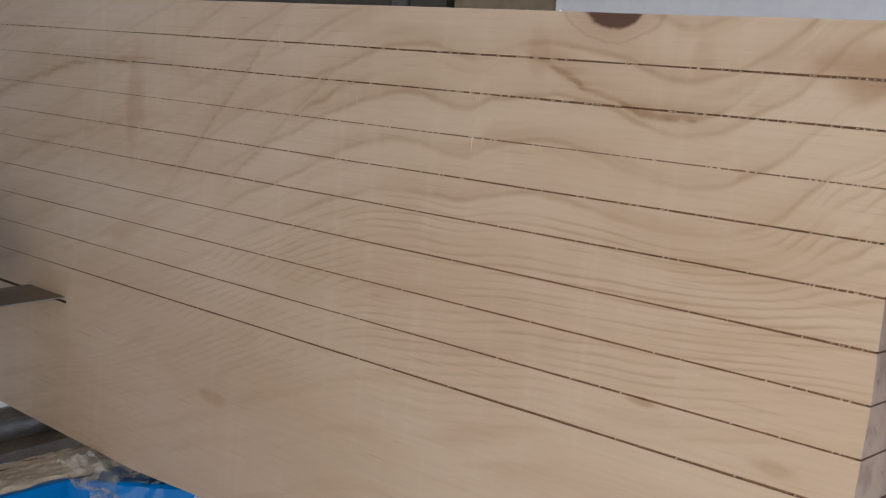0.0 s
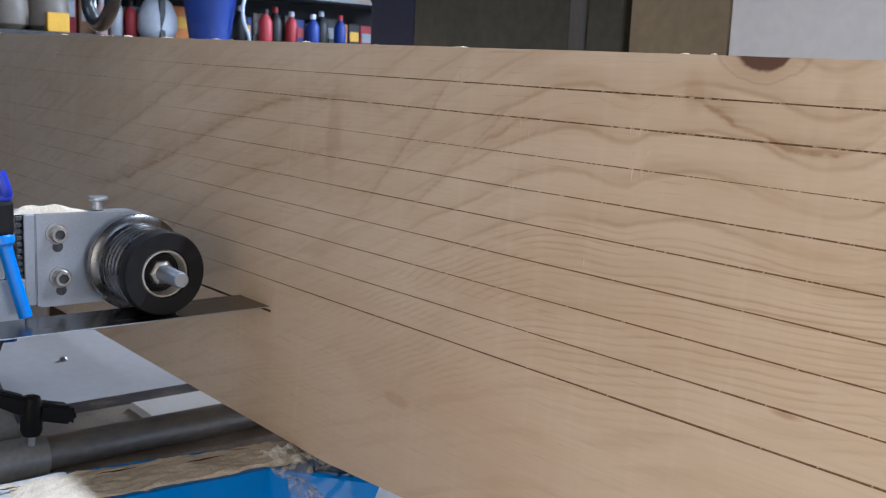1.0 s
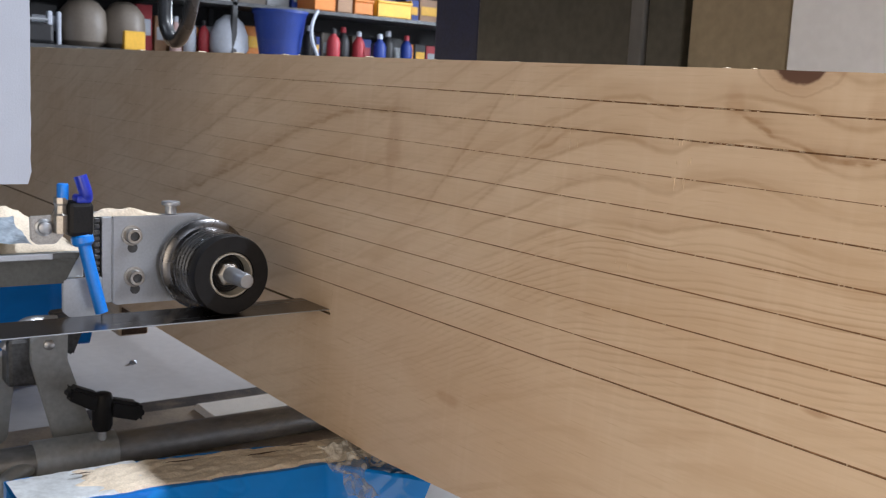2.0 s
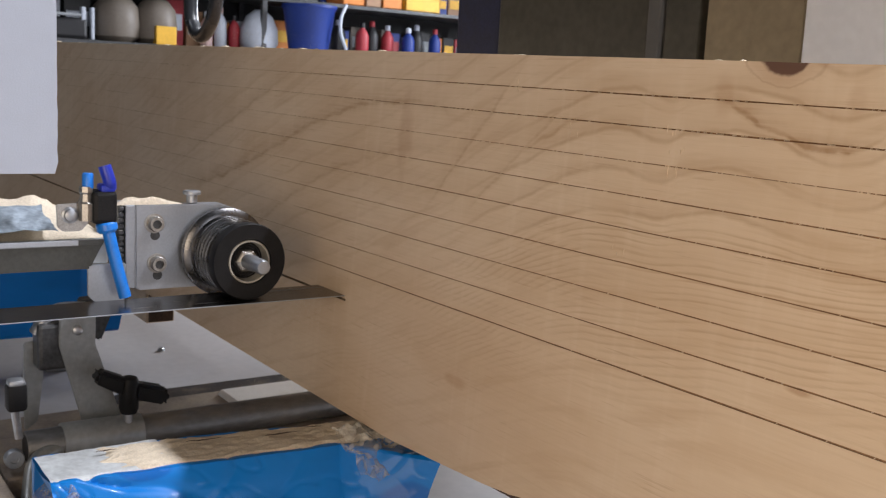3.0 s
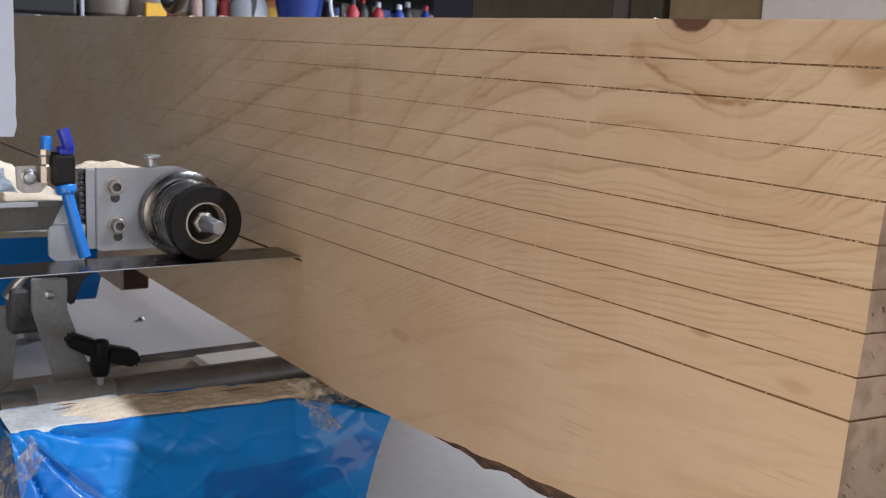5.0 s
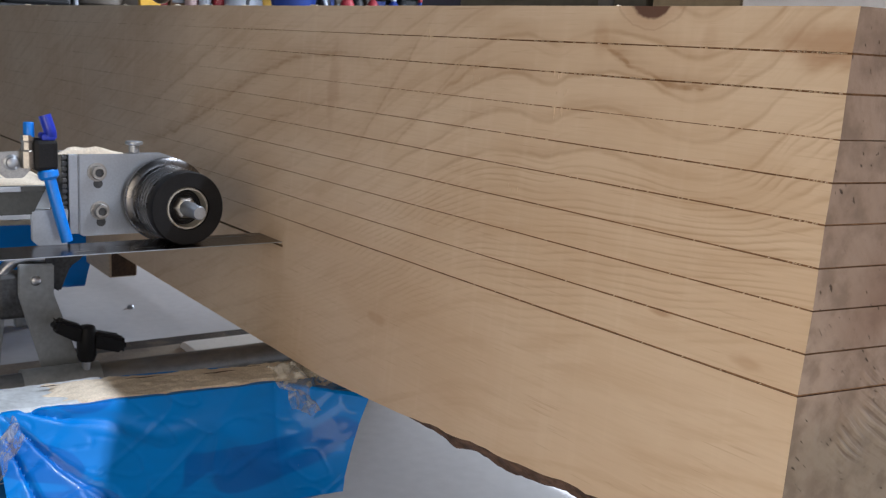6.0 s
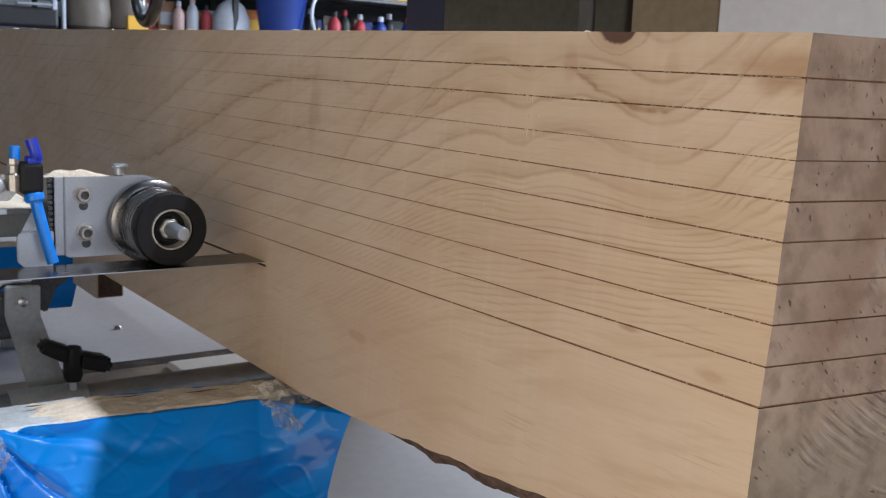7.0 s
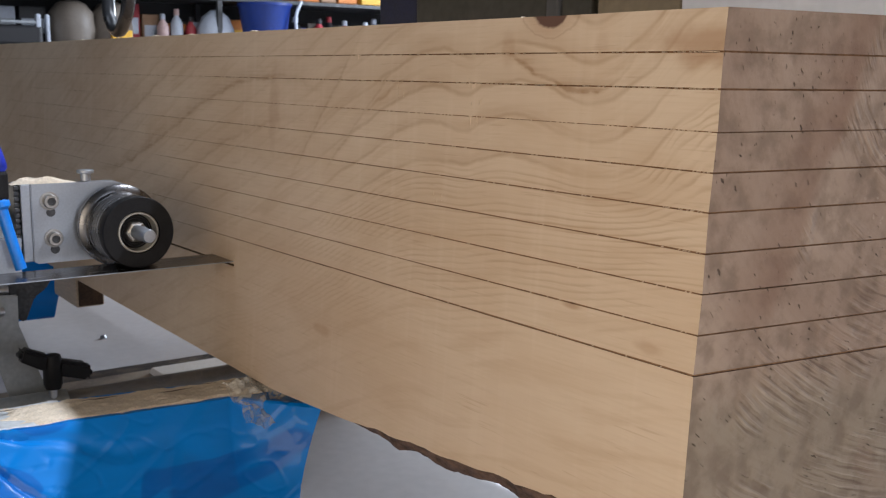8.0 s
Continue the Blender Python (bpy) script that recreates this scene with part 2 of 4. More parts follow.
def end_grain():
    """Weathered end grain: grey brown, chainsaw scores, growth rings, a dark stain and pale torn fibres."""
    m = bpy.data.materials.new("weathered_end_grain")
    m.use_nodes = True
    k = Nodes(m)
    b = k.n["Principled BSDF"]
    co = k.n.new("ShaderNodeTexCoord").outputs["Object"]
    sep = k.n.new("ShaderNodeSeparateXYZ")
    k.l.new(co, sep.inputs[0])
    x, y, z = sep.outputs
    warp = k.op("MULTIPLY", k.op("SUBTRACT", k.noise(co, 9, (1, 1, 1), 4.0), 0.5), 0.07)
    # the scores bow round the saw's centre, as the growth rings do
    dy = k.op("SUBTRACT", y, 0.77)
    dz = k.op("SUBTRACT", z, 0.64)
    r = k.op("ADD", k.op("SQRT", k.op("ADD", k.op("MULTIPLY", dy, dy), k.op("MULTIPLY", dz, dz))), k.op("MULTIPLY", warp, 0.25))
    turned = k.n.new("ShaderNodeCombineXYZ")
    k.l.new(r, turned.inputs[1]), k.l.new(k.op("MULTIPLY", k.op("ARCTAN2", dz, dy), 0.25), turned.inputs[2])
    turned = turned.outputs[0]
    score = k.noise(turned, 1.0, (1, 300, 22), 1.0, 0.1)
    rings = k.op("SINE", k.op("MULTIPLY", r, 900.0))
    rough = k.noise(co, 55, (1, 1, 1), 6.0)
    big = k.noise(co, 7.0, (1, 1, 0.8), 4.0)
    col = k.mix(k.ramp(big, 0.32, 0.68), (0.300, 0.208, 0.148), (0.375, 0.275, 0.200))
    col = k.mix(k.ramp(z, 0.405, 0.345, 0.0, 0.75), col, (0.250, 0.205, 0.145))
    col = k.mix(k.ramp(rings, -0.2, 1.0, 0.0, 0.05), col, (0.16, 0.10, 0.065))
    col = k.mix(k.ramp(rough, 0.32, 0.60, 0.55, 0.0), col, (0.14, 0.095, 0.065))
    band = k.op("ADD", k.op("SUBTRACT", k.op("SUBTRACT", y, 0.577), k.op("MULTIPLY", k.op("SUBTRACT", z, 0.448), 0.43)), k.op("MULTIPLY", warp, 0.35))
    torn = k.op("MAXIMUM", k.ramp(band, -0.004, 0.012), k.op("MULTIPLY", k.ramp(z, 0.415, 0.375, 0.0, 0.8), k.op("MULTIPLY", k.ramp(y, 0.54, 0.59), k.ramp(z, 0.315, 0.36, 0.0, 1.0))))
    torn = k.op("MULTIPLY", torn, k.ramp(k.noise(co, 19, (1, 1, 1), 3.0), 0.42, 0.60, 0.05, 1.0))
    col = k.mix(k.op("MULTIPLY", k.ramp(score, 0.54, 0.66, 0.0, 0.24), torn), col, (0.56, 0.46, 0.36))
    col = k.mix(k.op("MULTIPLY", k.ramp(score, 0.45, 0.35, 0.0, 0.62), torn), col, (0.12, 0.075, 0.050))
    stain = k.op("MULTIPLY", k.ramp(band, -0.060, -0.012), k.ramp(band, -0.006, 0.010, 1.0, 0.0))
    stain = k.op("MULTIPLY", stain, k.op("MULTIPLY", k.ramp(z, 0.405, 0.445), k.ramp(k.noise(co, 11), 0.35, 0.62, 0.45, 0.88)))
    col = k.mix(stain, col, (0.20, 0.115, 0.075))
    col = k.mix(k.ramp(k.noise(co, 16, (1, 1, 1), 5.0, 0.8), 0.52, 0.70, 0.0, 0.32), col, (0.23, 0.15, 0.105))
    pits = k.ramp(k.noise(turned, 1.0, (1, 300, 110), 2.0), 0.670, 0.73, 0.0, 0.75)
    pits = k.op("MULTIPLY", pits, k.ramp(k.noise(co, 17, (1, 1, 1), 3.0), 0.44, 0.60, 0.15, 1.0))
    col = k.mix(pits, col, (0.07, 0.045, 0.03))
    chips = k.op("MULTIPLY", k.ramp(k.noise(co, 150, (1, 1, 1), 3.0), 0.60, 0.68), k.op("MULTIPLY", k.ramp(band, 0.03, 0.09), k.ramp(z, 0.46, 0.54)))
    col = k.mix(k.op("MULTIPLY", chips, 0.8), col, (0.58, 0.48, 0.37))
    k.l.new(col, b.inputs["Base Color"])
    b.inputs["Roughness"].default_value = 0.85
    b.inputs["Specular IOR Level"].default_value = 0.2
    bp = k.n.new("ShaderNodeBump")
    bp.inputs["Strength"].default_value, bp.inputs["Distance"].default_value = 0.9, 0.004
    k.l.new(k.op("SUBTRACT", k.op("MULTIPLY_ADD", score, torn, k.op("MULTIPLY", rough, 0.7)), pits), bp.inputs["Height"])
    k.l.new(bp.outputs[0], b.inputs["Normal"])
    return m


PINE, END = pine_face(), end_grain()
BARK = material("bark", (0.11, 0.065, 0.045), 0.9, vary=0.5, scale=40, fine=160, bump=0.9, depth=0.006, stretch=(0.5, 1, 1))
KERFFILL = material("brown_kerf_fill", (0.24, 0.13, 0.065), 0.95, vary=0.35, scale=90, fine=500)
KERF = material("kerf_wood", (0.30, 0.19, 0.11), 0.85, vary=0.3)
FIBRE = material("wood_fibre", (0.70, 0.55, 0.39), 0.8, vary=0.15)
BOLT = material("worn_bolt_steel", (0.42, 0.40, 0.37), 0.35, 0.9, vary=0.2, scale=120, fine=600)
ARM = material("dull_painted_arm", (0.085, 0.09, 0.088), 0.5, 0.1, vary=0.15)
LIT_PATCH = material("pale_lit_patch", (0.88, 0.83, 0.76), 0.7, vary=0.06)
DUSTY = material("sawdust", (0.66, 0.575, 0.45), 0.95, vary=0.16, scale=30, fine=420, bump=0.25, depth=0.003)
STEEL = material("brushed_steel", (0.55, 0.56, 0.58), 0.34, 1.0, vary=0.12, scale=40, fine=300, stretch=(1, 1, 3), bump=0.05)
ROLLER = material("worn_dark_steel", (0.17, 0.17, 0.175), 0.28, 1.0, vary=0.15, scale=40, fine=300, bump=0.03)
BLADE = material("blade_steel", (0.15, 0.14, 0.135), 0.24, 1.0, vary=0.25, scale=18, fine=120, stretch=(6, 0.5, 1), bump=0.03)
ALU = material("bright_aluminium", (0.43, 0.455, 0.49), 0.42, 0.85, vary=0.07, scale=25, fine=400, bump=0.02)
BLACK = material("black_rubber_and_shade", (0.012, 0.012, 0.013), 0.5, vary=0.25, scale=80, fine=500, bump=0.1)
BLACK.node_tree.nodes["Principled BSDF"].inputs["Specular IOR Level"].default_value = 0.22
DARKMETAL = material("dark_steel_and_shade", (0.085, 0.087, 0.09), 0.45, 0.7, vary=0.3, scale=25, fine=200, dust=0.25)
GREYSTEEL = material("grey_galvanised_steel", (0.42, 0.44, 0.44), 0.38, 0.55, vary=0.14, scale=14, fine=120, bump=0.04)
PIPE = material("dusty_steel_pipe", (0.25, 0.25, 0.25), 0.42, 0.7, vary=0.2, scale=20, fine=140, stretch=(1, 0.4, 1), dust=0.35)
RAIL = material("dusty_brown_steel", (0.30, 0.25, 0.205), 0.6, 0.1, vary=0.2, scale=18, fine=160, dust=0.35)
WHITE = material("white_foam", (0.47, 0.52, 0.62), 0.75, vary=0.03, scale=40, fine=600, bump=0.15, depth=0.001)
CREAM = material("cream_ring", (0.40, 0.38, 0.33), 0.4, 0.2, vary=0.1)
FLOOR = material("grey_painted_floor", (0.56, 0.545, 0.545), 0.6, vary=0.06, scale=3, fine=45, bump=0.05)
WALLS = material("workshop_wall", (0.12, 0.118, 0.112), 0.8, vary=0.1, scale=2, fine=30)
NAVY = material("navy_cloth", (0.018, 0.022, 0.055), 0.7, vary=0.3)
OLIVE = material("dark_olive_panel", (0.072, 0.067, 0.052), 0.55, vary=0.22, scale=6, fine=50)
TAN = material("olive_brown_panel", (0.29, 0.235, 0.15), 0.6, vary=0.15, scale=6, fine=50)
COVER = material("pale_blue_white_cover", (0.86, 0.89, 0.93), 0.5, vary=0.04, scale=5, fine=60)
HOSE_BLUE = material("blue_plastic_tube", (0.010, 0.20, 0.72), 0.32, vary=0.08, coat=0.2)
DEEP_BLUE = material("deep_blue_plastic", (0.015, 0.035, 0.42), 0.35, vary=0.1, coat=0.2)
RUBBER_HOSE = material("black_hose", (0.03, 0.033, 0.038), 0.28, vary=0.2, coat=0.3)
BROWNSPOT = material("dark_brown_mark", (0.07, 0.04, 0.025), 0.8, vary=0.4)
BEIGE = material("pale_wood_block", (0.58, 0.45, 0.32), 0.8, vary=0.15, stretch=(1, 1, 8))


def film_material(name, colour, rough):
    """Thin glossy stretch film over what it wraps, with creases in the relief."""
    m = material(name, colour, rough, vary=0.10, scale=5, fine=30, bump=0.05, depth=0.004, stretch=(0.55, 0.35, 1.5), coat=0.2)
    k = Nodes(m)
    p = k.n["Principled BSDF"]
    p.inputs["Coat Roughness"].default_value = 0.06
    p.inputs["Specular IOR Level"].default_value = 0.25
    co = k.n.new("ShaderNodeTexCoord").outputs["Object"]
    base = p.inputs["Base Color"].links[0].from_socket
    # doubled layers of film are deeper blue
    fold = k.ramp(k.noise(co, 4.2, (0.6, 1.0, 2.3), 2.0, 0.7), 0.525, 0.550, 0.0, 0.62)
    base = k.mix(fold, base, (0.001, 0.088, 0.40))
    k.l.new(base, p.inputs["Base Color"])
    return m


FILM = film_material("blue_stretch_film", (0.0008, 0.185, 0.60), 0.42)


def clear_film():
    m = bpy.data.materials.new("clear_crumpled_film")
    m.use_nodes = True
    k = Nodes(m)
    b = k.n["Principled BSDF"]
    co = k.n.new("ShaderNodeTexCoord").outputs["Object"]
    b.inputs["Base Color"].default_value = (0.75, 0.70, 0.60, 1)
    b.inputs["Roughness"].default_value = 0.15
    k.l.new(k.ramp(k.noise(co, 70, (1, 1, 1), 4.0, 1.0), 0.35, 0.7, 0.12, 0.62), b.inputs["Alpha"])
    bp = k.n.new("ShaderNodeBump")
    bp.inputs["Strength"].default_value, bp.inputs["Distance"].default_value = 0.9, 0.008
    k.l.new(k.noise(co, 90, (1, 1, 1), 4.0, 1.5), bp.inputs["Height"])
    k.l.new(bp.outputs[0], b.inputs["Normal"])
    return m


GREYFILM = material("dusty_grey_blue_film", (0.25, 0.30, 0.35), 0.45, vary=0.35, scale=35, fine=160, bump=0.4, depth=0.003)
CLOUDED = material("clouded_pale_film", (0.56, 0.60, 0.62), 0.35, vary=0.18, scale=30, fine=160, bump=0.2, depth=0.002, coat=0.3)
CLEAR = clear_film()


# ---- builders ----
def thing(name, base, label, category, group="", kind=""):
    ob = new(name)
    ob.location = base
    ob.empty_display_size = 0.05
    return tagged(ob, label, category, group, kind)


def part(name, bm, mat, parent=None, label="", smooth=False):
    """Links a bmesh, in world coordinates, as one mesh object under a thing or a part."""
    me = bpy.data.meshes.new(name)
    bmesh.ops.recalc_face_normals(bm, faces=bm.faces[:])
    bm.to_mesh(me)
    bm.free()
    for one in mat if isinstance(mat, (list, tuple)) else (mat,):
        me.materials.append(one)
    if smooth:
        for p in me.polygons:
            p.use_smooth = True
        me.set_sharp_from_angle(angle=radians(38))
    ob = new(name, me)
    if parent:
        ob.parent = parent
        base = Matrix.Translation(parent.location)
        if parent.parent:
            base = Matrix.Identity(4) if parent.type == "MESH" else base
        ob.matrix_parent_inverse = base.inverted() if parent.type == "EMPTY" else Matrix.Identity(4)
    if label:
        ob["label"] = label
    return ob


def box(x0, x1, y0, y1, z0, z1, bevel=0.002, bm=None, segments=2):
    own = bmesh.new()
    bmesh.ops.create_cube(own, size=1, matrix=Matrix.Translation(((x0 + x1) / 2, (y0 + y1) / 2, (z0 + z1) / 2)) @ Matrix.Diagonal((x1 - x0, y1 - y0, z1 - z0, 1)))
    if bevel:
        bmesh.ops.bevel(own, geom=own.edges[:], offset=bevel, segments=segments, affect="EDGES", profile=0.5)
    return join(bm, own)


def join(bm, own):
    if bm is None:
        return own
    me = bpy.data.meshes.new("tmp")
    own.to_mesh(me)
    own.free()
    bm.from_mesh(me)
    bpy.data.meshes.remove(me)
    return bm


def lathe(profile, centre, axis, steps=48, bm=None):
    """Turns (along, radius) pairs round an axis through centre."""
    own = bmesh.new()
    turn = Vector(axis).to_track_quat("Z", "Y").to_matrix()
    loops = []
    for a, r in profile:
        loops.append([own.verts.new(Vector(centre) + turn @ Vector((r * math.cos(2 * math.pi * i / steps), r * math.sin(2 * math.pi * i / steps), a))) for i in range(steps)])
    for p, q in zip(loops, loops[1:]):
        for i in range(steps):
            own.faces.new((p[i], p[(i + 1) % steps], q[(i + 1) % steps], q[i]))
    own.faces.new(loops[0][::-1]), own.faces.new(loops[-1])
    return join(bm, own)


def tube(points, radius, steps=14, bm=None):
    """A round tube along a smooth line through points."""
    own = bmesh.new()
    pts = [Vector(p) for p in points]
    line = []
    for i in range(len(pts) - 1):
        p0, p1, p2, p3 = pts[max(0, i - 1)], pts[i], pts[i + 1], pts[min(len(pts) - 1, i + 2)]
        for s in range(8):
            t = s / 8
            line.append(0.5 * ((2 * p1) + (p2 - p0) * t + (2 * p0 - 5 * p1 + 4 * p2 - p3) * t * t + (3 * p1 - p0 - 3 * p2 + p3) * t ** 3))
    line.append(pts[-1])
    loops, side = [], Vector((0.31, 0.17, 0.93))
    for i, p in enumerate(line):
        d = (line[min(i + 1, len(line) - 1)] - line[max(0, i - 1)]).normalized()
        u = d.cross(side).normalized()
        w = d.cross(u)
        loops.append([own.verts.new(p + radius * (math.cos(2 * math.pi * j / steps) * u + math.sin(2 * math.pi * j / steps) * w)) for j in range(steps)])
    for p, q in zip(loops, loops[1:]):
        for j in range(steps):
            own.faces.new((p[j], p[(j + 1) % steps], q[(j + 1) % steps], q[j]))
    own.faces.new(loops[0][::-1]), own.faces.new(loops[-1])
    return join(bm, own)


def plate(points, x0, x1, bevel=0.0015, bm=None):
    """A flat plate with a (y, z) outline, from x0 to x1."""
    own = bmesh.new()
    f = own.faces.new([own.verts.new((x0, y, z)) for y, z in points])
    got = bmesh.ops.extrude_face_region(own, geom=[f])
    bmesh.ops.translate(own, verts=[v for v in got["geom"] if isinstance(v, bmesh.types.BMVert)], vec=(x1 - x0, 0, 0))
    if bevel:
        bmesh.ops.bevel(own, geom=own.edges[:], offset=bevel, segments=2, affect="EDGES")
    return join(bm, own)


def rough_grid(nx, ny, place, thick=None):
    """A sheet of nx by ny cells whose points place(u, v) gives."""
    bm = bmesh.new()
    g = [[bm.verts.new(place(i / nx, j / ny)) for j in range(ny + 1)] for i in range(nx + 1)]
    for i in range(nx):
        for j in range(ny):
            bm.faces.new((g[i][j], g[i + 1][j], g[i + 1][j + 1], g[i][j + 1]))
    return bm


def wob(x, y, z, f):
    return noise.noise(Vector((x * f, y * f, z * f)))


# ---- room ----
def room():
    tagged(part("floor", box(-7, 3.5, -3.5, 5.2, -0.1, 0, 0), FLOOR), "pale grey painted workshop floor, dusted with sawdust", "floor", kind="structure")
    tagged(part("ceiling", box(-7, 3.5, -3.5, 5.2, 2.9, 3.0, 0), WALLS), "plain grey workshop ceiling", "ceiling", kind="structure")
    for name, b in (("wall_west", (-7.1, -7, -3.5, 5.2)), ("wall_east", (3.5, 3.6, -3.5, 5.2)), ("wall_south", (-7.1, 3.6, -3.6, -3.5)), ("wall_north", (-7.1, 3.6, 5.2, 5.3))):
        tagged(part(name, box(b[0], b[1], b[2], b[3], 0, 2.9, 0), WALLS), "plain grey workshop wall behind the sawmill", "wall", kind="structure")


room()


# ---- the sawn log ----
CUT = -0.885           # where the blade's toothed edge stands along the log
LEFT = -3.3
TOP = 0.633
KERFS = (0.605, 0.581, 0.5535, 0.527, 0.501, 0.474, 0.447, 0.4195, 0.392)
GAPS = (0.0012, 0.0012, 0.0007, 0.0010, 0.0010, 0.0011, 0.0011, 0.0011, 0.0015)


SKEW = 0.064           # the end was cut askew: its far side stands this much further out


def face_y(z):
    return 0.500 + 0.065 * (z - 0.36)


def end_x(z):
    return -0.1425 + 0.0006 * math.sin(z * 60)


def fan(x, z):
    """Height of a level of the log at x: the boards rise a little towards the far end."""
    return z + (-0.14 - x) * 0.0775 * (z - 0.444)


def edge_jit(x, seed, size):
    return size * (wob(x * 1.0, seed, 0, 9) + 0.6 * wob(x, seed, 3, 60))


def board_mesh(z0, z1, x_right=None, jit=0.0005, seed=0.0, bottom=None, low=0.0, high=0.0):
    """One board: sawn face, weathered end, and kerf wood above and below. bottom(x) may give the lower edge."""
    bm = bmesh.new()
    n = 170
    rows = []
    for i in range(n + 1):
        f = (i / n) ** 1.7
        ring = []
        for z, front in ((z0, 1), (z1, 1), (z1, 0), (z0, 0)):
            right = end_x(z) + (0 if front else SKEW) if x_right is None else x_right
            x = right + (LEFT - right) * f
            shut = max(0.22, min(1.0, 1.0 + (x + 0.35) * 0.9))
            zz = fan(x, z) + edge_jit(x, seed + (z > z0 + 1e-5) * 7.3, jit) + shut * (low if z == z0 else -high)
            if bottom and z == z0:
                zz = bottom(x) if front else bottom(x) - 0.15 * max(0.0, min(1.0, (x - CUT) / 0.5))
            y = face_y(zz) + 0.0002 * wob(x, zz, seed, 12) if front else 0.93
            ring.append(bm.verts.new((x, y, zz)))
        rows.append(ring)
    for a, b in zip(rows, rows[1:]):
        for j in range(4):
            f = bm.faces.new((a[j], a[(j + 1) % 4], b[(j + 1) % 4], b[j]))
            f.material_index = (0, 2, 0, 2)[j]
    f = bm.faces.new(rows[0][::-1])
    f.material_index = 1
    bm.faces.new(rows[-1]).material_index = 1
    return bm


def bottom_edge(x):
    """Lower edge of the sawn face: level, then rising in a ragged wane towards the end."""
    rise = max(0.0, x + 0.60)
    return 0.2255 + 0.0155 * min(1, max(0, (x + 0.76) / 0.24)) + 0.105 * rise ** 1.35 + (0.003 * wob(x, 0, 0, 25) + 0.002 * wob(x, 5, 0, 90)) * min(1, rise * 12)


def log():
    t = thing("sawn_log", (-1.7, 0.72, 0.2255), "pale pine log sawn into stacked boards, weathered grey-brown end grain", "log")
    levels = [TOP] + list(KERFS)
    for i in range(9):
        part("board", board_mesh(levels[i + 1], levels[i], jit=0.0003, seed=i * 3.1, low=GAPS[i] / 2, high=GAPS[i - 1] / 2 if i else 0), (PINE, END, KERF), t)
    # the board that the blade is freeing
    part("board", board_mesh(0.3609, KERFS[8], x_right=CUT, jit=0.0002, seed=40, high=GAPS[8] / 2), (PINE, KERF, KERF), t, "half-freed pine board behind the blade")
    part("block", board_mesh(0.3583, 0.3584, x_right=CUT, jit=0, seed=41, bottom=lambda x: 0.2255), (PINE, KERF, KERF), t, "uncut lower part of the pine log")
    bm = board_mesh(0.24, KERFS[8], jit=0.0002, seed=42, bottom=bottom_edge, high=GAPS[8] / 2)
    cut = bmesh.ops.bisect_plane(bm, geom=bm.verts[:] + bm.edges[:] + bm.faces[:], plane_co=(CUT, 0, 0), plane_no=(-1, 0, 0), clear_outer=True)
    bmesh.ops.edgeloop_fill(bm, edges=[e for e in cut["geom_cut"] if isinstance(e, bmesh.types.BMEdge)])
    part("block", bm, (PINE, END, BARK), t, "uncut lower part of the pine log")

    # wane: bark that turns under below the sawn face
    def wane(u, v):
        x = -0.62 + u * (0.62 + end_x(0.28) + 0.004)
        z = bottom_edge(x)
        out = min(1.0, u * 4)
        drop = v * (0.024 * out + 0.004 * wob(x, v, 1, 40) * out)
        side = min(1, v * 3)
        return (x, face_y(z) + 0.0005 + 0.005 * side + 0.06 * max(0, v - 0.33), z + 0.001 - 0.013 * side * out * (1 + 0.5 * wob(x, 0, 9, 18)) - 0.2 * drop + 0.003 * wob(x, v * 0.2, 2, 55) * v * out)

    part("bark", rough_grid(90, 8, wane), BARK, t, "dark ragged bark along the lower edge", smooth=True)
    return t


LOG = log()


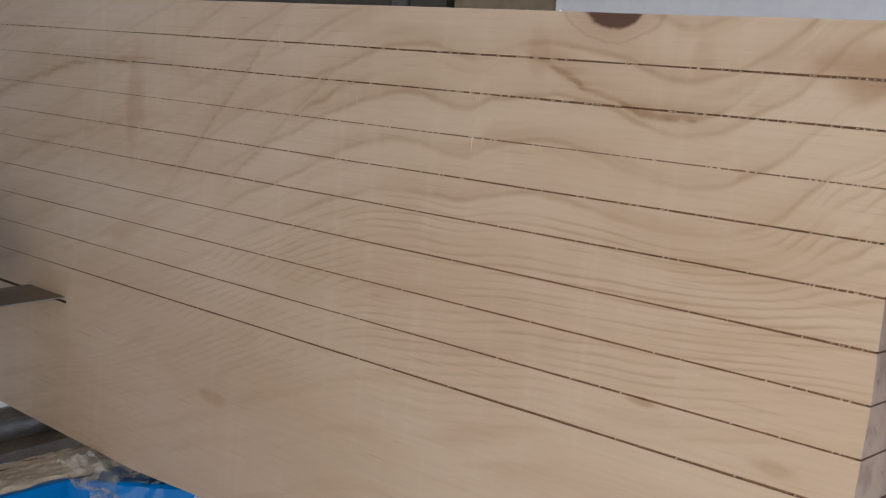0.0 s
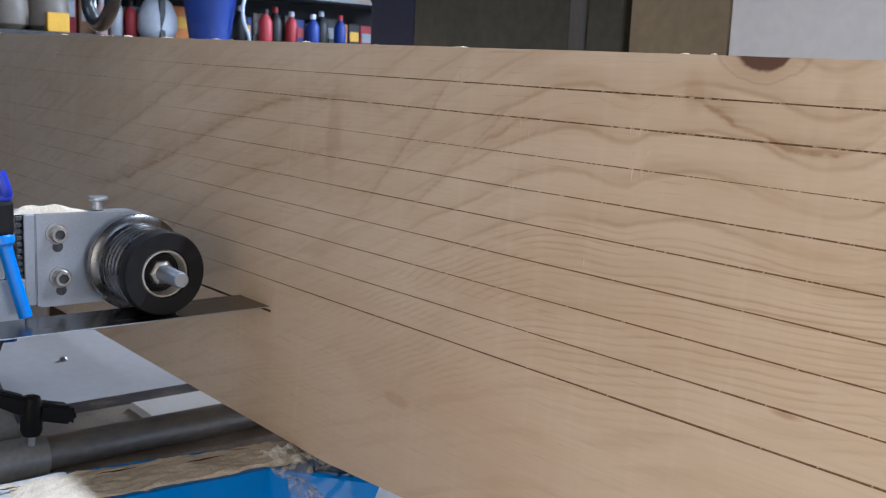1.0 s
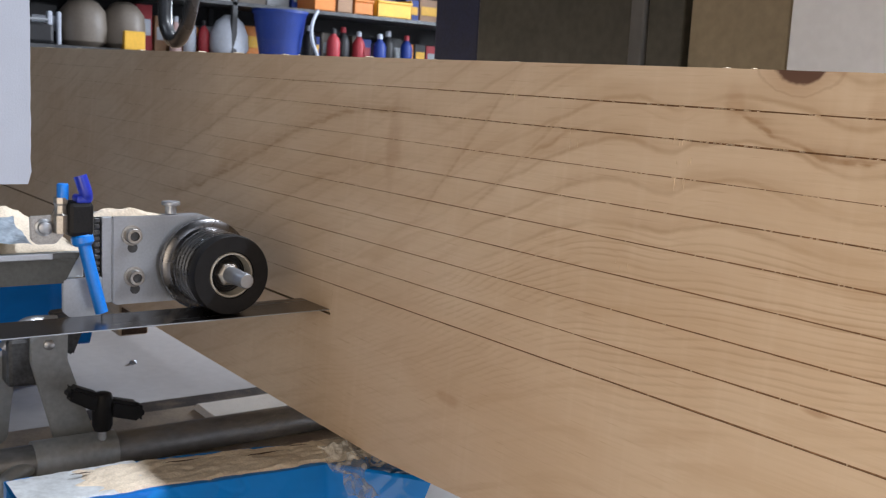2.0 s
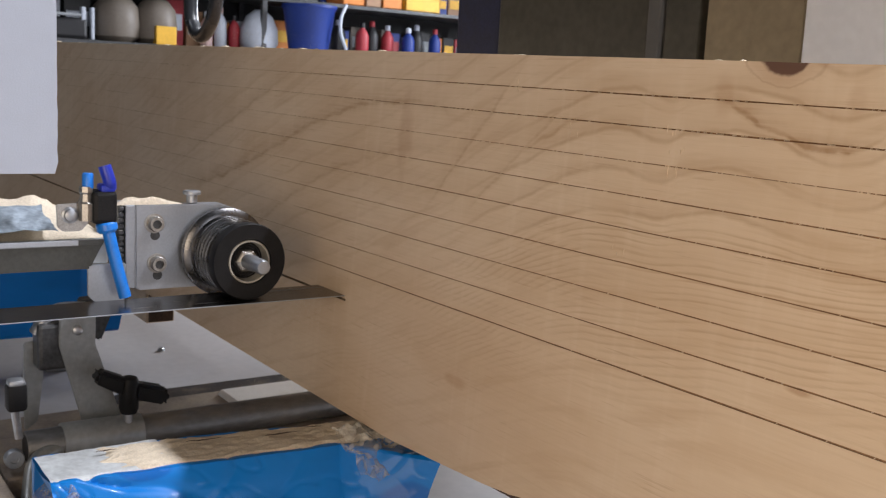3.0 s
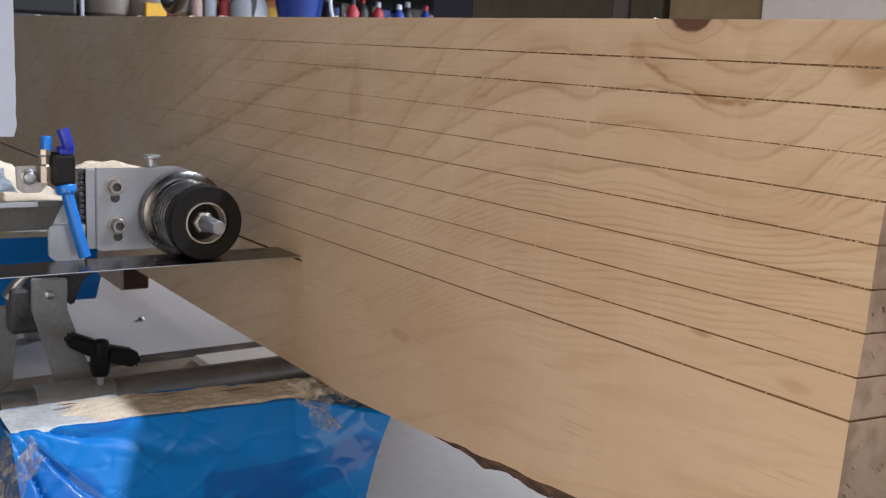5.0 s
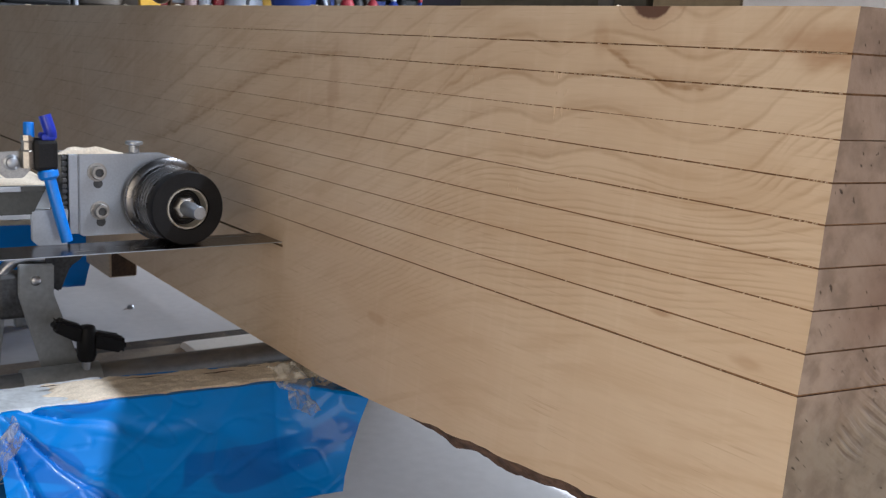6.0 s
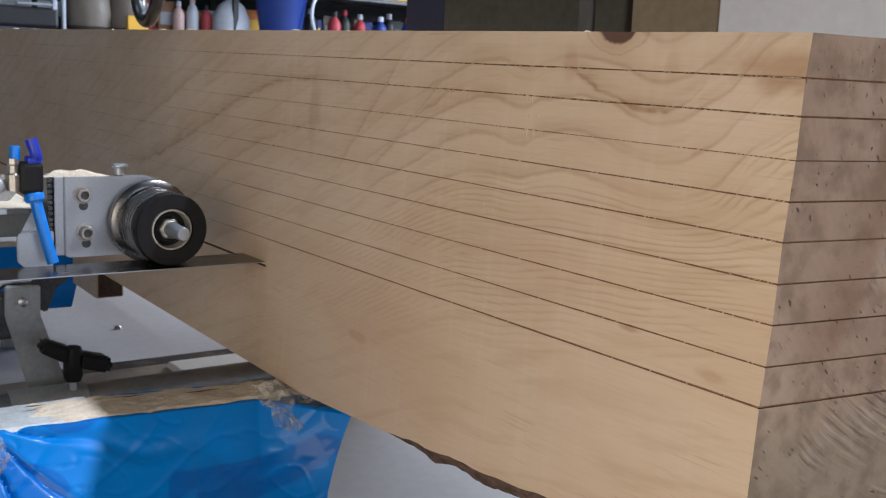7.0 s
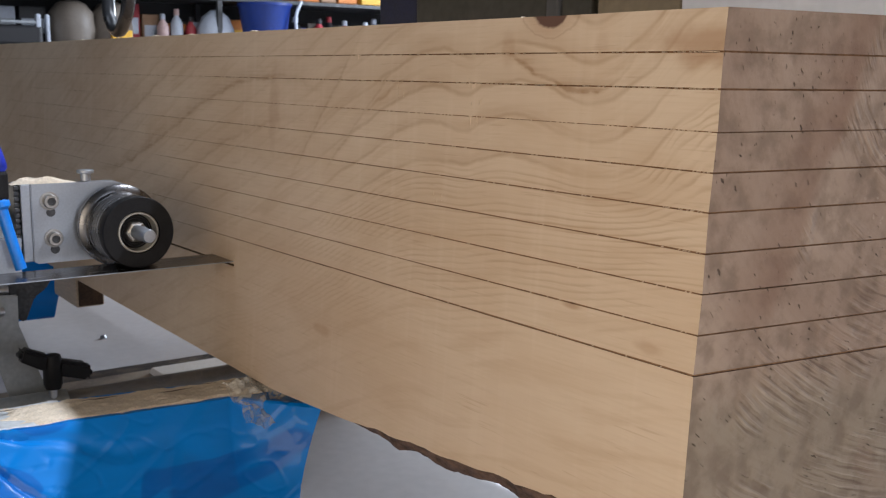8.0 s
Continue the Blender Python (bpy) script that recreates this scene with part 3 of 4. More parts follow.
def kerf_fibres():
    """Pale splinters and crumbs of sawdust that bridge the kerfs."""
    bm = bmesh.new()
    rnd = random.Random(4)
    for i, z in enumerate(KERFS):
        n = (120, 150, 150, 90, 70, 26, 26, 18, 12)[i]
        for _ in range(n):
            x = -0.147 - 1.5 * rnd.random() ** 1.6
            zz = fan(x, z)
            w, h, d = rnd.uniform(0.0004, 0.0016), rnd.uniform(0.0007, 0.0012), rnd.uniform(0.0002, 0.0005)
            lean = rnd.uniform(-0.4, 0.4) * h
            y = face_y(zz)
            a = [bm.verts.new((x + p[0] * w + p[1] * lean, y - (d if p[2] else -0.002), zz + p[1] * h)) for p in ((-.5, -.5, 0), (.5, -.5, 0), (.4, .5, 0), (-.4, .5, 0), (-.3, -.3, 1), (.3, -.3, 1), (.2, .3, 1), (-.2, .3, 1))]
            for f in ((4, 5, 6, 7), (0, 1, 5, 4), (1, 2, 6, 5), (2, 3, 7, 6), (3, 0, 4, 7)):
                bm.faces.new([a[j] for j in f])
    tagged(part("kerf_sawdust", bm, FIBRE, LOG), "pale splinters bridging the saw kerfs", kind="stuff")

    # torn nicks on the sawn face
    bm = bmesh.new()
    for cx, cz, tall in ((-0.404, 0.550, 0.016), (-0.41, 0.585, 0.010), (-0.52, 0.575, 0.012), (-0.402, 0.566, 0.008), (-0.60, 0.612, 0.010), (-0.45, 0.484, 0.009)):
        for _ in range(3):
            x, z, h = cx + rnd.uniform(-0.007, 0.007), cz + rnd.uniform(-0.005, 0.005), tall * rnd.uniform(0.4, 1)
            y = face_y(z)
            a = [bm.verts.new(p) for p in ((x - 0.0004, y + 0.0005, z - h / 2), (x + 0.0005, y + 0.0005, z - h / 2), (x + 0.0005, y + 0.0005, z + h / 2), (x - 0.0003, y + 0.0005, z + h / 2), (x, y - 0.0003, z - h / 3), (x, y - 0.0003, z + h / 3))]
            for f in ((0, 1, 4), (1, 2, 5, 4), (2, 3, 5), (3, 0, 4, 5)):
                bm.faces.new([a[j] for j in f])
    tagged(part("torn_fibres", bm, FIBRE, LOG), "pale torn nicks on the sawn face", kind="stuff")

    # crumbs of sawdust along the log's top edge
    bm = bmesh.new()
    for _ in range(48):
        x = -0.3 - 2.4 * rnd.random()
        y = face_y(TOP) + rnd.uniform(0.003, 0.05)
        s = rnd.uniform(0.0008, 0.0028) * (2.2 if rnd.random() < 0.12 else 1)
        bmesh.ops.create_icosphere(bm, subdivisions=1, radius=1, matrix=Matrix.Translation((x, y, fan(x, TOP) + s * 0.25)) @ Matrix.Rotation(rnd.uniform(0, 3), 4, "Z") @ Matrix.Diagonal((s * rnd.uniform(1.5, 3.5), s * 1.2, s * 0.35, 1)))
    tagged(part("sawdust_crumbs", bm, DUSTY, None), "pale sawdust crumbs on the log's top edge", "sawdust", kind="stuff")



def kerf_fill():
    """Brown fill set just inside each saw kerf, along the face and the end."""
    for i, z in enumerate(KERFS):
        bm = bmesh.new()
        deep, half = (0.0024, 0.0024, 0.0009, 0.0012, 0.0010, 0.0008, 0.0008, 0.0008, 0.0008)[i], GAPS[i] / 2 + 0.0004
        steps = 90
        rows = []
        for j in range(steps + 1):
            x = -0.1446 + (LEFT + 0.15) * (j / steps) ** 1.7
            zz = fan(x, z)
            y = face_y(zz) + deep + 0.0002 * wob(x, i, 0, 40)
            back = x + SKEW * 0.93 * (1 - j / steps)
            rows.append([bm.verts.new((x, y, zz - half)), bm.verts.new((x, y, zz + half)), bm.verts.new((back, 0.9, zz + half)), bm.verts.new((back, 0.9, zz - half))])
        for a, b in zip(rows, rows[1:]):
            for k in range(4):
                bm.faces.new((a[k], a[(k + 1) % 4], b[(k + 1) % 4], b[k]))
        bm.faces.new(rows[0][::-1]), bm.faces.new(rows[-1])
        part("kerf", bm, KERFFILL, LOG, "brown fill in the saw kerf")


kerf_fibres()
kerf_fill()


# ---- the saw head ----
def saw():
    S = CUT + 0.930          # the saw head stands this far along from where its parts are given
    guide = thing("blade_guide", (-1.03 + S, 0.34, 0.36), "grooved steel blade-guide roller with black rim on an aluminium bracket", "blade guide")
    c = (S, 0.386, 0.4036)

    def turned(profile):
        return [(a, r * 0.945) for a, r in profile]

    body = [(-1.0245, 0.020), (-1.0245, 0.0535), (-1.0230, 0.0550), (-1.0160, 0.0550), (-1.0145, 0.0535), (-1.0130, 0.0462)]
    body += [(-1.0015, 0.0462), (-1.0008, 0.0425), (-0.9985, 0.0425)]
    xx = -0.9980
    for g in range(4):
        body += [(xx, 0.0458), (xx + 0.0052, 0.0458), (xx + 0.0058, 0.0425), (xx + 0.0080, 0.0425)]
        xx += 0.0086
    body += [(-0.9632, 0.0450), (-0.9625, 0.030)]
    roller = part("roller", lathe(turned(body), c, (1, 0, 0), 72), (ROLLER, BLACK), guide, "polished grooved steel roller with rear flange", smooth=True)
    # groove floors coloured black to deepen the shade between the ridges
    for p in roller.data.polygons:
        if math.hypot(p.center.y - c[1], p.center.z - c[2]) < 0.0412 and p.center.x > -1.004 + S:
            p.material_index = 1
    part("rim", lathe(turned([(-0.9620, 0.0270), (-0.9620, 0.0445), (-0.9608, 0.0460), (-0.9485, 0.0460), (-0.9465, 0.0448), (-0.9465, 0.0275), (-0.9480, 0.0265), (-0.9615, 0.0265)]), c, (1, 0, 0), 72), BLACK, roller, "matt black front rim", smooth=True)
    part("ring", lathe(turned([(-0.9735, 0.0263), (-0.9485, 0.0263), (-0.9475, 0.0255), (-0.9475, 0.0238), (-0.9500, 0.0232), (-0.9600, 0.0222), (-0.9735, 0.0222)]), c, (1, 0, 0), 56), CREAM, roller, "dull cream bearing ring", smooth=True)
    part("bearing", lathe(turned([(-0.974, 0.0221), (-0.964, 0.0219), (-0.960, 0.0195), (-0.963, 0.0180), (-0.9605, 0.0160), (-0.964, 0.0150), (-0.974, 0.0140)]), c, (1, 0, 0), 48), DARKMETAL, roller, "dark recessed bearing", smooth=True)
    part("nut", lathe([(-0.974, 0.0135), (-0.953, 0.0135), (-0.9515, 0.0120), (-0.9505, 0.0095)], c, (1, 0, 0), 6), BOLT, roller)
    part("shaft", lathe([(-0.99, 0.0088), (-0.934, 0.0088), (-0.932, 0.0082), (-0.911, 0.0082), (-0.909, 0.0070)], c, (1, 0, 0), 32), ALU, roller, "bright turned shaft end", smooth=True)
    bracket = part("bracket", plate([(0.288, 0.362), (0.40, 0.362), (0.415, 0.38), (0.418, 0.43), (0.405, 0.452), (0.385, 0.4595), (0.284, 0.4595), (0.284, 0.366)], -1.046 + S, -1.030 + S, 0.0012), ALU, guide, "flat bright aluminium bracket plate")
    part("side_plate", box(-1.075 + S, -1.026 + S, 0.2715, 0.2825, 0.366, 0.4600, 0.001), ALU, guide, "pale aluminium edge plate")
    rack = part("rack", box(-1.07 + S, -1.032 + S, 0.2648, 0.2700, 0.366, 0.4600, 0.0008), DARKMETAL, guide, "dark toothed adjusting rack")
    for i in range(14):
        z = 0.368 + i * 0.0066
        part("tooth", box(-1.032 + S, -1.028 + S, 0.2645, 0.2705, z, z + 0.0046, 0.0006, None, 1), DARKMETAL, rack)
    for y, z in ((0.305, 0.4385), (0.308, 0.3925)):
        bolt = part("bolt", lathe([(-1.030, 0.0112), (-1.0282, 0.0112), (-1.0280, 0.0086), (-1.0195, 0.0086), (-1.0184, 0.0078), (-1.0184, 0.0050), (-1.0235, 0.0048)], (S, y, z), (1, 0, 0), 28), BOLT, bracket, "steel socket-head bolt on a washer", smooth=True)
        # no holes are cut: dark pieces paint the shade of socket and slot
        part("socket", lathe([(-1.0236, 0.0047), (-1.0200, 0.0047)], (S, y, z), (1, 0, 0), 6), DARKMETAL, bolt, "dark hexagon plug for the shade in the bolt socket")
        part("slot", lathe([(-1.0302, 0.0055), (-1.0296, 0.0055)], (S, y + 0.0012, z - 0.0140), (1, 0, 0), 20), DARKMETAL, bracket, "dark disc for the shade in the end of the adjusting slot")
    part("thumbscrew", lathe([(0.4595, 0.0040), (0.4605, 0.0062), (0.4690, 0.0062), (0.4700, 0.0100), (0.4722, 0.0105), (0.4740, 0.0098)], (-1.038 + S, 0.352, 0), (0, 0, 1), 28), ALU, guide, "flat-headed bright thumbscrew", smooth=True)
    bm = plate([(0.232, 0.358), (0.262, 0.356), (0.264, 0.40), (0.2235, 0.40), (0.2235, 0.366)], -1.005 + S, -0.999 + S, 0.001)
    part("tab", bm, ALU, guide, "pale aluminium guard tab above the blade")

    arm = thing("guide_arm", (-1.08 + S, -0.05, 0.398), "dusty aluminium guide arm with a bright front edge", "arm")
    part("beam", box(-1.19 + S, -1.004 + S, -0.42, 0.246, 0.400, 0.4265, 0.002), GREYSTEEL, arm, "grey angled beam face")
    bm = bmesh.new()
    prof = ((-0.998, 0.4285), (-0.998, 0.4230), (-1.003, 0.4215), (-1.012, 0.3970), (-1.004, 0.3960))
    a = [bm.verts.new((x + S + 0.004, -0.42, z)) for x, z in prof]
    b = [bm.verts.new((x + S + 0.004, 0.240 - (0.4285 - z) * 0.45, z)) for x, z in prof]
    for i in range(5):
        bm.faces.new((a[i], a[(i + 1) % 5], b[(i + 1) % 5], b[i]))
    bm.faces.new(a[::-1]), bm.faces.new(b)
    part("lip", bm, ARM, arm, "dull grey-green folded front lip")
    part("strip", box(-0.9945 + S, -0.992 + S, -0.42, 0.212, 0.4225, 0.4290, 0.001), ALU, arm, "bright strip along the lip")

    def heap(u, v):
        x, y = -1.185 + S + u * 0.17, -0.2 + v * 0.455
        edge = min(1.0, 5 * min(u, 1 - u), 9 * (1 - v))
        return (x, y + 0.006 * wob(x, y, 0, 40) * (v > 0.9), 0.4268 + edge * (0.008 + 0.050 * max(0, 0.62 - u) + 0.006 * wob(x, y, 0, 26) + 0.003 * wob(x, y, 1, 120)))

    tagged(part("sawdust_heap", rough_grid(30, 70, heap), DUSTY, None, smooth=True), "tan sawdust heaped on the guide arm", "sawdust", kind="stuff")

    def ridge(u, v):
        y, x = 0.262 + u * 0.078, -1.0455 + S + v * 0.0145
        body = min(1.0, 6 * u, 2.2 * (1 - u)) * min(1.0, 5 * min(v, 1 - v))
        return (x, y, 0.4597 + body * (0.0065 + 0.004 * wob(y, v, 0, 70)))

    tagged(part("sawdust_ridge", rough_grid(36, 8, ridge), DUSTY, None, smooth=True), "tan sawdust lying on the guide bracket's top edge", "sawdust", kind="stuff")

    def cover(u, w):
        x, y = -1.075 + S + u * 0.073, -0.25 + w * 0.440
        return (x, y + 0.010 * wob(x, y, 3, 30) * (w > 0.9), 0.4365 + 0.020 * (1 - u) + 0.006 * abs(wob(x, y, 0, 34)) + 0.003 * wob(x, y, 5, 80))

    part("dust_film", rough_grid(24, 80, cover), GREYFILM, arm, "grey-blue dusty plastic film", smooth=True)

    v = thing("coolant_valve", (-0.99 + S, 0.235, 0.428), "black coolant valve with blue tube and blue lever handle", "valve")
    part("body", box(-1.005 + S, -0.980 + S, 0.224, 0.250, 0.446, 0.482, 0.005), BLACK, v, "black plastic valve body")
    part("collar", lathe([(0, 0.0085), (0.003, 0.0112), (0.009, 0.0112), (0.011, 0.0095)], (-0.988 + S, 0.241, 0.4365), (-0.1, -0.15, 1), 28), HOSE_BLUE, v, "blue push-fit collar", smooth=True)
    part("tube", tube([(-0.988 + S, 0.240, 0.446), (-0.986 + S, 0.244, 0.425), (-0.983 + S, 0.251, 0.393), (-0.981 + S, 0.2575, 0.3665)], 0.0066), HOSE_BLUE, v, "bright blue plastic tube", smooth=True)
    bm = tube([(-0.988 + S, 0.2435, 0.484), (-0.984 + S, 0.2415, 0.492), (-0.986 + S, 0.2370, 0.508)], 0.0068)
    box(-1.0 + S, -0.98 + S, 0.232, 0.248, 0.480, 0.4885, 0.003, bm)
    part("lever", bm, DEEP_BLUE, v, "violet-blue lever handle", smooth=True)
    part("stub", lathe([(0.484, 0.0058), (0.4985, 0.0058), (0.5, 0.005)], (-0.99 + S, 0.2210, 0), (0, 0, 1), 24), HOSE_BLUE, v, "blue tube stub", smooth=True)
    part("fitting", lathe([(0.450, 0.0075), (0.468, 0.0078), (0.470, 0.0062), (0.478, 0.0062), (0.480, 0.0072), (0.486, 0.0070)], (-0.99 + S, 0.2190, 0), (0, 0, 1), 8), BOLT, v, "dull steel elbow fitting")
    clip = part("clip", plate([(0.191, 0.443), (0.197, 0.438), (0.215, 0.438), (0.2235, 0.447), (0.2235, 0.476), (0.215, 0.476), (0.212, 0.468), (0.190, 0.467)], -0.998 + S, -0.994 + S, 0.001), BOLT, v, "grey steel mounting clip")
    part("screw", lathe([(-0.994, 0.0088), (-0.9925, 0.0088), (-0.9915, 0.0068), (-0.9880, 0.0060), (-0.9865, 0.0032)], (S, 0.2035, 0.4555), (1, 0, 0), 20), ALU, clip, smooth=True)

    blade = part("band_saw_blade", box(-1.0 + S, -0.9335 + S, -0.45, 1.62, 0.35885, 0.35985, 0.0003), BLADE)
    part("edge", box(-0.9333 + S, -0.9322 + S, -0.45, 0.512, 0.35880, 0.35990, 0.0002), ALU, blade, "bright ground cutting edge")
    tagged(blade, "dark steel band saw blade entering the log", "saw blade")

    bm = bmesh.new()
    n = 60
    pts = [(-0.45, 1.25), (-0.45, 0.4985)] + [(0.1935 + 0.0012 * wob(i, 0, 0, 0.73) - 0.003 * (i == 0), 0.4985 + i * 0.752 / n) for i in range(n + 1)]
    plate(pts, -1.022 + S, -1.0 + S, 0, bm)
    tagged(part("foam_board", bm, WHITE), "white foam guard board with a ragged cut edge", "board")

    head = thing("saw_head", (-1.1 + S, -0.6, 0.0), "dark steel sawmill head column carrying the guide arm", "saw head")
    part("column", box(-1.25 + S, -0.95 + S, -0.85, -0.42, 0.0, 1.5, 0.01), DARKMETAL, head)
    part("crossbar", box(-1.06 + S, -0.99 + S, -0.45, -0.40, 0.9, 1.26, 0.004), DARKMETAL, head)

    hood = thing("wheel_housing", (-1.1 + S, 1.5, 0.0), "saw wheel housing with dark olive panels and a pale blue-white cover", "housing")
    for name, x0, x1, y0, mat, text in (("panel", -1.96, -1.79, 1.352, NAVY, "near-black navy panel"), ("panel", -1.785, -1.316, 1.345, OLIVE, "dark olive panel"),
                                       ("strip", -1.314, -1.278, 1.338, WALLS, "pale grey upright strip"), ("panel", -1.276, -1.190, 1.345, OLIVE, "dark olive panel"),
                                       ("panel", -1.172, -0.968, 1.342, TAN, "olive-brown panel"), ("cover", -0.964, -0.315, 1.338, COVER, "pale blue-white sheet cover")):
        part(name, box(x0 + S, x1 + S, y0, 1.72, 0.58, 1.25, 0.006), mat, hood, text)
    for x in (-1.85, -0.5):
        part("leg", box(x + S, x + 0.06 + S, 1.60, 1.66, 0.0, 0.58, 0.004), DARKMETAL, hood, "dark steel leg")

    hose = part("hanging_hose", tube([(-1.74, 0.63, 1.2), (-1.735, 0.63, 0.9), (-1.728, 0.62, 0.735), (-1.708, 0.62, 0.690), (-1.675, 0.62, 0.677), (-1.640, 0.62, 0.690), (-1.605, 0.62, 0.735), (-1.57, 0.63, 0.9), (-1.55, 0.64, 1.2)], 0.0125, 18), RUBBER_HOSE, smooth=True)
    tagged(hose, "glossy black hose hanging in a loop over the log", "hose")


saw()


def sawdust_spray():
    """Fine sawdust in the air: a loose curtain falling below the blade and a thin plume above the guide roller."""
    rnd = random.Random(21)
    verts, faces = [], []
    for n, cx, sx, cy, sy, z0, z1 in ((46000, CUT - 0.06, 0.075, 0.462, 0.022, 0.06, 0.357), (8000, CUT - 0.11, 0.035, 0.45, 0.03, 0.40, 0.66)):
        for _ in range(n):
            lane = math.floor(rnd.random() * 9) / 9 - 0.5
            x = cx + sx * (0.55 * rnd.gauss(0, 1) + 0.9 * lane)
            y = min(face_y(0.4) - 0.004, cy + sy * rnd.gauss(0, 1))
            z = z0 + (z1 - z0) * (1 - rnd.random() ** 1.25)
            r = rnd.uniform(0.00008, 0.00020)
            base = len(verts)
            for dx, dy, dz in ((1, 0, -0.5), (-0.6, 0.8, -0.5), (-0.6, -0.8, -0.5), (0, 0, 1.6)):
                verts.append((x + r * dx, y + r * dy, z + r * dz))
            faces += [(base, base + 1, base + 3), (base + 1, base + 2, base + 3), (base + 2, base, base + 3), (base, base + 2, base + 1)]
    me = bpy.data.meshes.new("sawdust_spray")
    me.from_pydata(verts, [], faces)
    me.materials.append(DUSTY)
    tagged(new("sawdust_spray", me), "fine tan sawdust falling from the blade", "sawdust", kind="stuff")


sawdust_spray()


# ---- the bed under the log ----
def wrapped_block(dx, dz, label, seed, loose=1.0):
    """A bolster wrapped in creased blue stretch film, with sawdust on its top."""
    t = thing("wrapped_bolster", (-0.83 + dx, 0.34, 0.0), label, "log bolster", "film-wrapped log bolsters")

    def skin(side):
        def put(u, v):
            # u along y, v round the block: back edge, top, front, underside
            y = 0.155 + u * 0.375 - 0.03 * u * (v > 0.5) * min(1, 4 * v - 2)
            back = -0.915 + 0.055 * u * u
            ring = ((back, 0.100), (back, 0.206), (-0.838 + 0.035 * u + 0.083 * max(0, u - 0.8) * 5, 0.207), (-0.735 + 0.015 * u, 0.100), (back, 0.100))
            s = v * 4
            i = min(3, int(s))
            a, b = Vector(ring[i]), Vector(ring[i + 1])
            p = a.lerp(b, s - i)
            f = 1.0 if i in (1, 2) else 0.3
            ridge = max(0.0, 1 - 6.0 * abs(wob(p.x * 0.6 + seed, y * 0.75 - p.y * 1.2, p.y * 0.5, 15))) ** 3
            fold = max(0.0, 1 - 7.0 * abs(wob(p.x * 1.1, y * 0.7 + seed, p.y * 1.4 + y * 0.5, 30))) ** 3
            crease = loose * (0.0016 * ridge + 0.0010 * fold)
            far = math.hypot(y - 0.15, 0.215 - p.y)
            ray = math.atan2(0.215 - p.y, y - 0.15) * 7 + 0.8 * wob(y, p.y, seed, 12)
            crease += 0.007 * loose * abs(math.sin(ray)) ** 24 * math.exp(-far * 5) * min(1, far * 20)
            bulge = 0.006 * math.sin(math.pi * (s - i))
            out = (crease + bulge - 0.004) * f
            nx, nz = (b - a).normalized().y, -(b - a).normalized().x
            return (p.x + dx - nx * out * -1, y, p.y + dz - nz * out * -1)
        return put

    bm = rough_grid(int(60 + 110 * loose), int(80 + 150 * loose), skin(0))
    bm.edges.ensure_lookup_table()
    bmesh.ops.remove_doubles(bm, verts=bm.verts[:], dist=0.0006)
    bmesh.ops.holes_fill(bm, edges=[e for e in bm.edges if e.is_boundary], sides=0)
    part("film", bm, FILM, t, "creased glossy blue stretch film", smooth=True)

    def dust(u, v):
        start = min(1.0, 9 * u)
        y = 0.158 + u * 0.365 + (0.062 + 0.035 * wob(v * 2.2, seed, 1, 1.9)) * (1 - u) ** 6
        u = (y - 0.158) / 0.365
        front = -0.845 + 0.035 * u + 0.010 * wob(u * 5, seed, 0, 1.7) + 0.005 * wob(u * 5, seed, 2, 4.5)
        back = -0.912 + 0.055 * u * u
        x = back + v * (front - back)
        edge = min(1, 22 * min(v, 1 - v), start, 12 * (1 - u + 0.03))
        return (x + dx, y, 0.2085 + dz + edge * (0.0025 + 0.0022 * wob(x, y + seed, 0, 22) + 0.0016 * wob(x * 2.0, y, 1, 60) + 0.0010 * wob(x, y, 1, 200) + 0.030 * max(0, u - 0.78)) - 0.0012 * (edge < 0.1))

    def cloud(u, v):
        y = 0.156 + u * 0.13
        x = -0.912 + v * (0.077 + 0.002 * wob(y, v, seed, 30))
        return (x + dx, y, 0.2098 + dz + 0.0014 * abs(wob(x, y, seed, 60)) - 0.05 * max(0, v - 0.93) - 0.002 * (u > 0.98))

    part("clouded_film", rough_grid(40, 24, cloud), CLOUDED, t, "pale clouded film on the bolster's top", smooth=True)
    part("sawdust", rough_grid(160, 40, dust), DUSTY, t, "tan sawdust lying on the film", smooth=True)
    # thin dark strips that mark wrinkles on the dusty top
    for y0, y1, off in ((0.30, 0.345, 0.45), (0.385, 0.43, 0.55), (0.21, 0.235, 0.35), (0.44, 0.462, 0.3)):
        def slit(u, v):
            y = y0 + u * (y1 - y0)
            x = -0.912 + 0.055 * ((y - 0.158) / 0.365) ** 2 + (0.067 - 0.02 * (y - 0.158) / 0.365) * off + (v - 0.5) * 0.0035 * math.sin(3.14 * u) + 0.002 * wob(u * 3, off, 0, 2)
            return (x + dx, y, 0.2135 + dz + 0.002 * wob(x, y, 0, 30) + 0.0012)
        part("dark_strip", rough_grid(10, 2, slit), BROWNSPOT, t, "thin dark strip along a wrinkle in the dusty film")
    part("core", box(-0.86 + dx, -0.845 + dx, 0.18, 0.47, 0.112 + dz, 0.18 + dz, 0.004), BEIGE, t, "pale timber core")
    part("foot", box(-0.895 + dx, -0.87 + dx, 0.40, 0.46, 0.0, 0.106 + dz, 0.003), GREYSTEEL, t, "grey steel foot")
    return t


FIRST = wrapped_block(0, 0, "log bolster wrapped in creased blue film, topped with sawdust", 0.0)


def crumple(u, v):
    y = 0.455 + u * 0.085
    x = -0.83 + v * 0.078
    z = 0.221 - 0.060 * max(0, v - 0.45) + 0.012 * wob(x, y, 0, 45) + 0.006 * wob(x, y, 2, 120)
    return (x + 0.012 * wob(y, x, 4, 40), y + 0.008 * wob(x, y, 7, 50), z)


